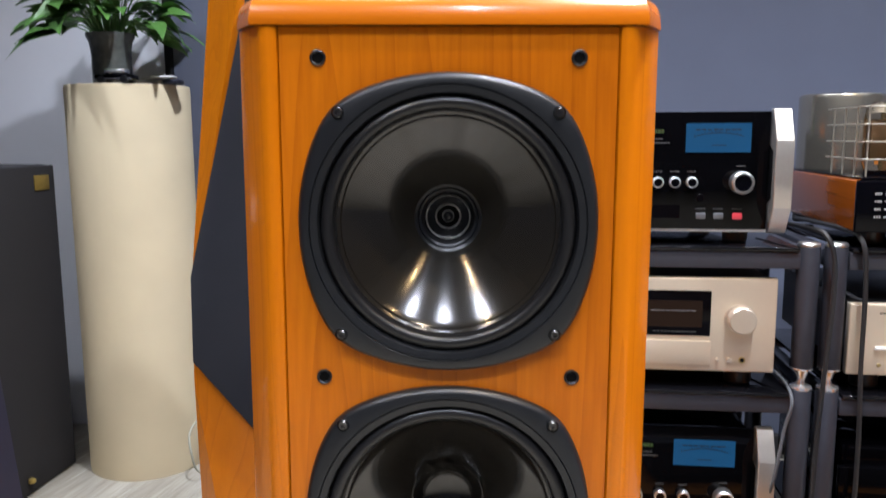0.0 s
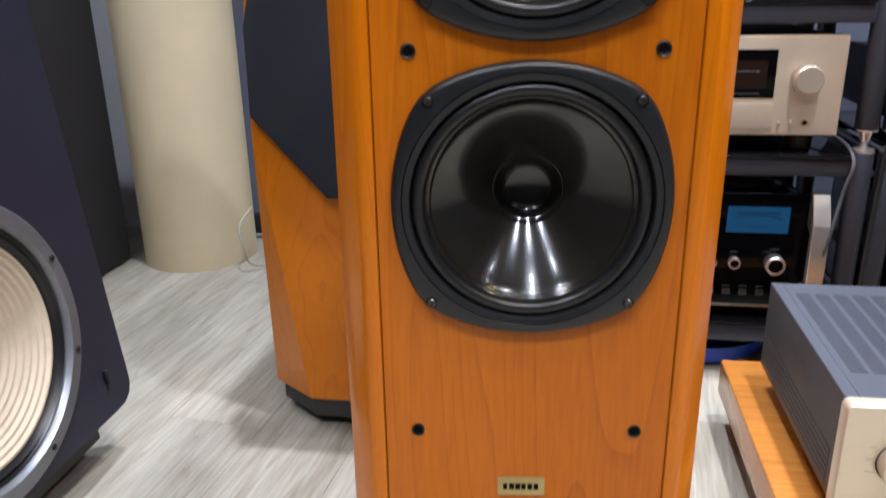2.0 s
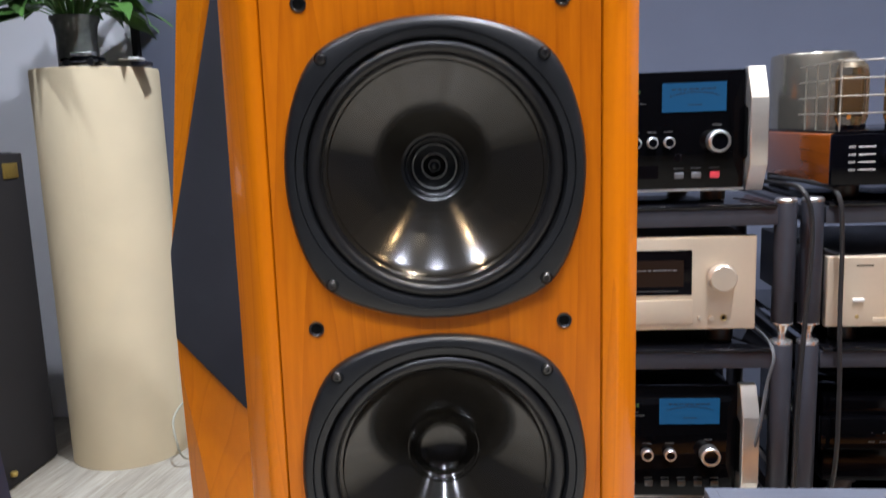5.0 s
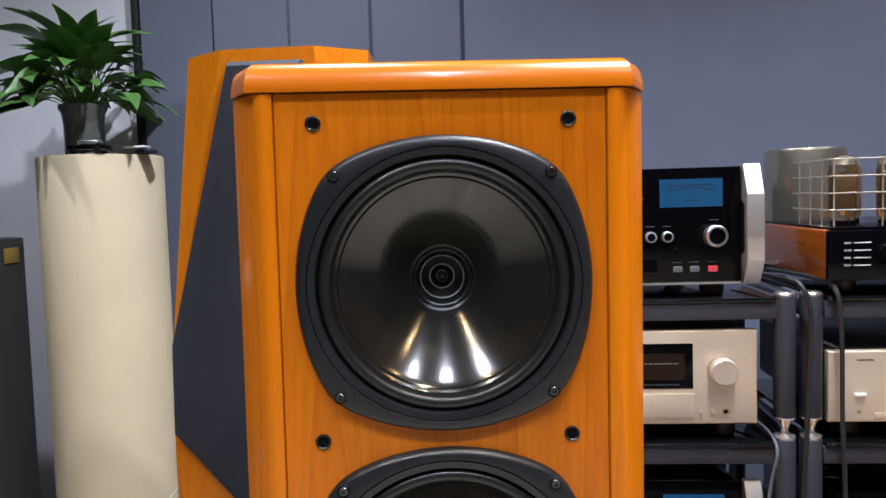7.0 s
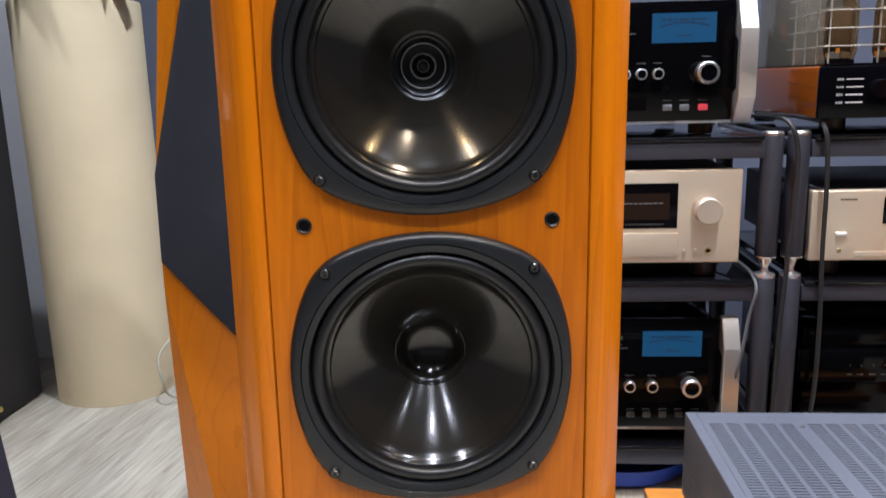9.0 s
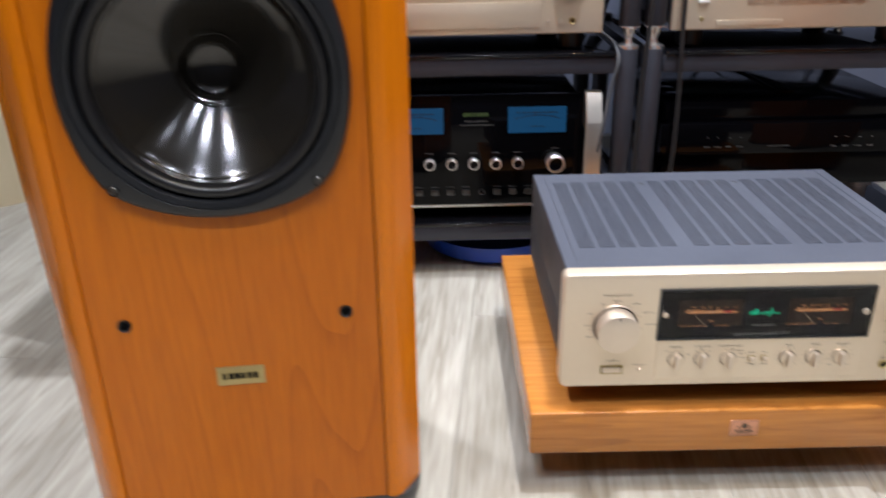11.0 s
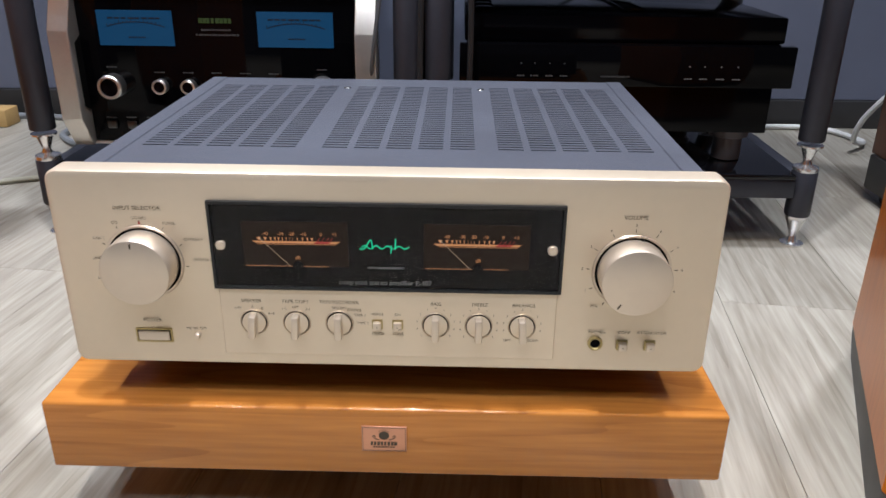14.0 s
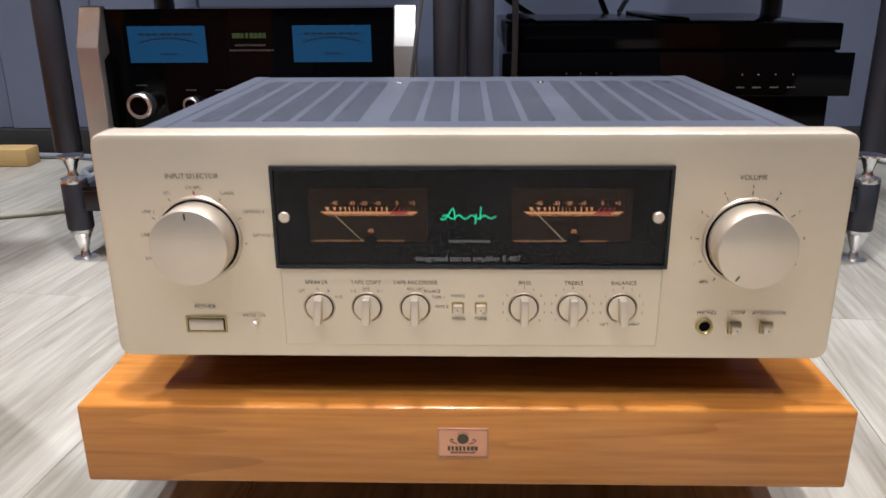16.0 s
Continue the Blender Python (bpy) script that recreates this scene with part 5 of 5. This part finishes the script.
# blue lid under the rack
bl = thing("blue_tray", pose(0.345, 1.70, 0), "round blue plastic tray on the floor under the rack", "tray")
part("dish", lathe_z([(0.125, 0.0), (0.150, 0.012), (0.156, 0.040), (0.158, 0.046), (0.150, 0.046), (0.145, 0.020), (0.02, 0.012)], 48, 0, 0, True, True), M_bluepl, bl)
solid("wooden_block", box(-0.545, -0.415, 2.17, 2.23, 0.0, 0.042, 0.004), M_block, "small pale wooden block on the floor by the wall", "wooden block")


def cable(name, pts, r, material, label):
    solid(name, sweep(pts, r, 8, 7), material, label, "cable")


cable("cable", [(0.555, 1.75, 0.735), (0.575, 1.56, 0.738), (0.598, 1.505, 0.728), (0.612, 1.497, 0.66), (0.606, 1.497, 0.50), (0.600, 1.499, 0.35), (0.598, 1.502, 0.16), (0.60, 1.55, 0.006)], 0.0042, M_cable, "black cable hanging down in front of the rack")
cable("cable", [(0.62, 1.75, 0.735), (0.640, 1.56, 0.736), (0.655, 1.502, 0.720), (0.662, 1.495, 0.64), (0.664, 1.495, 0.50), (0.670, 1.497, 0.35), (0.668, 1.502, 0.20), (0.66, 1.56, 0.006)], 0.0042, M_cable, "second black cable hanging down in front of the rack")
cable("cable", [(0.50, 1.72, 0.470), (0.545, 1.58, 0.466), (0.556, 1.505, 0.440), (0.545, 1.500, 0.38), (0.528, 1.505, 0.26), (0.520, 1.60, 0.14)], 0.0030, M_cabled, "dark grey cable looping down past the lower shelf")
cable("cable", [(-0.95, 2.262, 0.007), (-0.40, 2.262, 0.007), (-0.25, 2.20, 0.007), (-0.24, 2.08, 0.008), (-0.13, 1.99, 0.008), (0.02, 2.03, 0.010), (0.20, 2.10, 0.010)], 0.0075, M_cableg, "grey cable curling over the floor by the rack")
cable("cable", [(-0.60, 1.66, 0.006), (-0.30, 1.72, 0.006), (-0.12, 1.79, 0.006), (0.05, 1.86, 0.006), (0.30, 1.92, 0.006)], 0.0055, M_cabley, "olive cable lying across the floor")
cable("cable", [(0.95, 2.262, 0.007), (1.30, 2.262, 0.007), (1.52, 2.255, 0.008), (1.575, 2.13, 0.010), (1.52, 2.06, 0.03), (1.52, 2.03, 0.09), (1.56, 1.98, 0.17), (1.60, 1.88, 0.22)], 0.006, M_cablew, "white cable rising behind the brown cabinet")
cable("cable", [(0.62, 2.02, 0.42), (0.70, 2.05, 0.36), (0.80, 2.02, 0.30), (0.86, 1.96, 0.25)], 0.006, M_cable, "black cable behind the preamplifier")
cable("cable", [(0.80, 2.03, 0.60), (0.84, 2.05, 0.48), (0.86, 2.05, 0.40), (0.90, 2.03, 0.30)], 0.006, M_cable, "black cable behind the rack")
cable("cable", [(0.98, 2.02, 0.46), (0.95, 2.05, 0.42), (0.93, 2.04, 0.38), (0.90, 1.99, 0.345)], 0.005, M_cableg, "grey cable behind the preamplifier")
cable("cable", [(-0.79, 2.06, 0.16), (-0.80, 1.99, 0.13), (-0.785, 1.96, 0.08), (-0.77, 1.98, 0.02), (-0.70, 2.05, 0.006)], 0.003, M_cabley, "pale cable loop beside the column")

# ---- floor planks ----
PW, PLn, GAP = 0.182, 1.21, 0.0006
ang = -6.0
pm = bmesh.new()
box(-PW / 2 + GAP / 2, PW / 2 - GAP / 2, -PLn / 2 + GAP / 2, PLn / 2 - GAP / 2, -0.0035, 0.0, 0.0004, 1, pm)
plank_mesh = mesh_of("plank", pm, M_floor, 0)
rot = pose(0, 0, 0, 0, 0, ang)
prn = random.Random(3)
for i in range(-15, 20):
    sh = prn.random() * PLn
    for j in range(-4, 5):
        c = rot @ Vector((i * PW + 0.05, j * PLn + sh, 0))
        m = Matrix.Translation(c) @ pose(0, 0, 0, 0, 0, ang)
        ends = [m @ Vector((a * PW / 2, b * PLn / 2, 0)) for a in (-1, 1) for b in (-1, 1)]
        if max(e.x for e in ends) < XL or min(e.x for e in ends) > XR or max(e.y for e in ends) < YF or min(e.y for e in ends) > YB:
            continue
        data = plank_mesh
        if any(e.x < XL or e.x > XR or e.y < YF or e.y > YB for e in ends):
            # sawn to length at the wall
            bm = bmesh.new()
            bm.from_mesh(plank_mesh)
            inv = m.inverted()
            for co, no in (((XL, 0, 0), (-1, 0, 0)), ((XR, 0, 0), (1, 0, 0)), ((0, YF, 0), (0, -1, 0)), ((0, YB, 0), (0, 1, 0))):
                bmesh.ops.bisect_plane(bm, geom=bm.verts[:] + bm.edges[:] + bm.faces[:], plane_co=inv @ Vector(co), plane_no=inv.to_3x3() @ Vector(no), clear_outer=True)
            if not bm.faces:
                bm.free()
                continue
            data = mesh_of("plank", bm, M_floor, 0)
        p = new("plank", data)
        p.parent = floor
        p.matrix_local = m
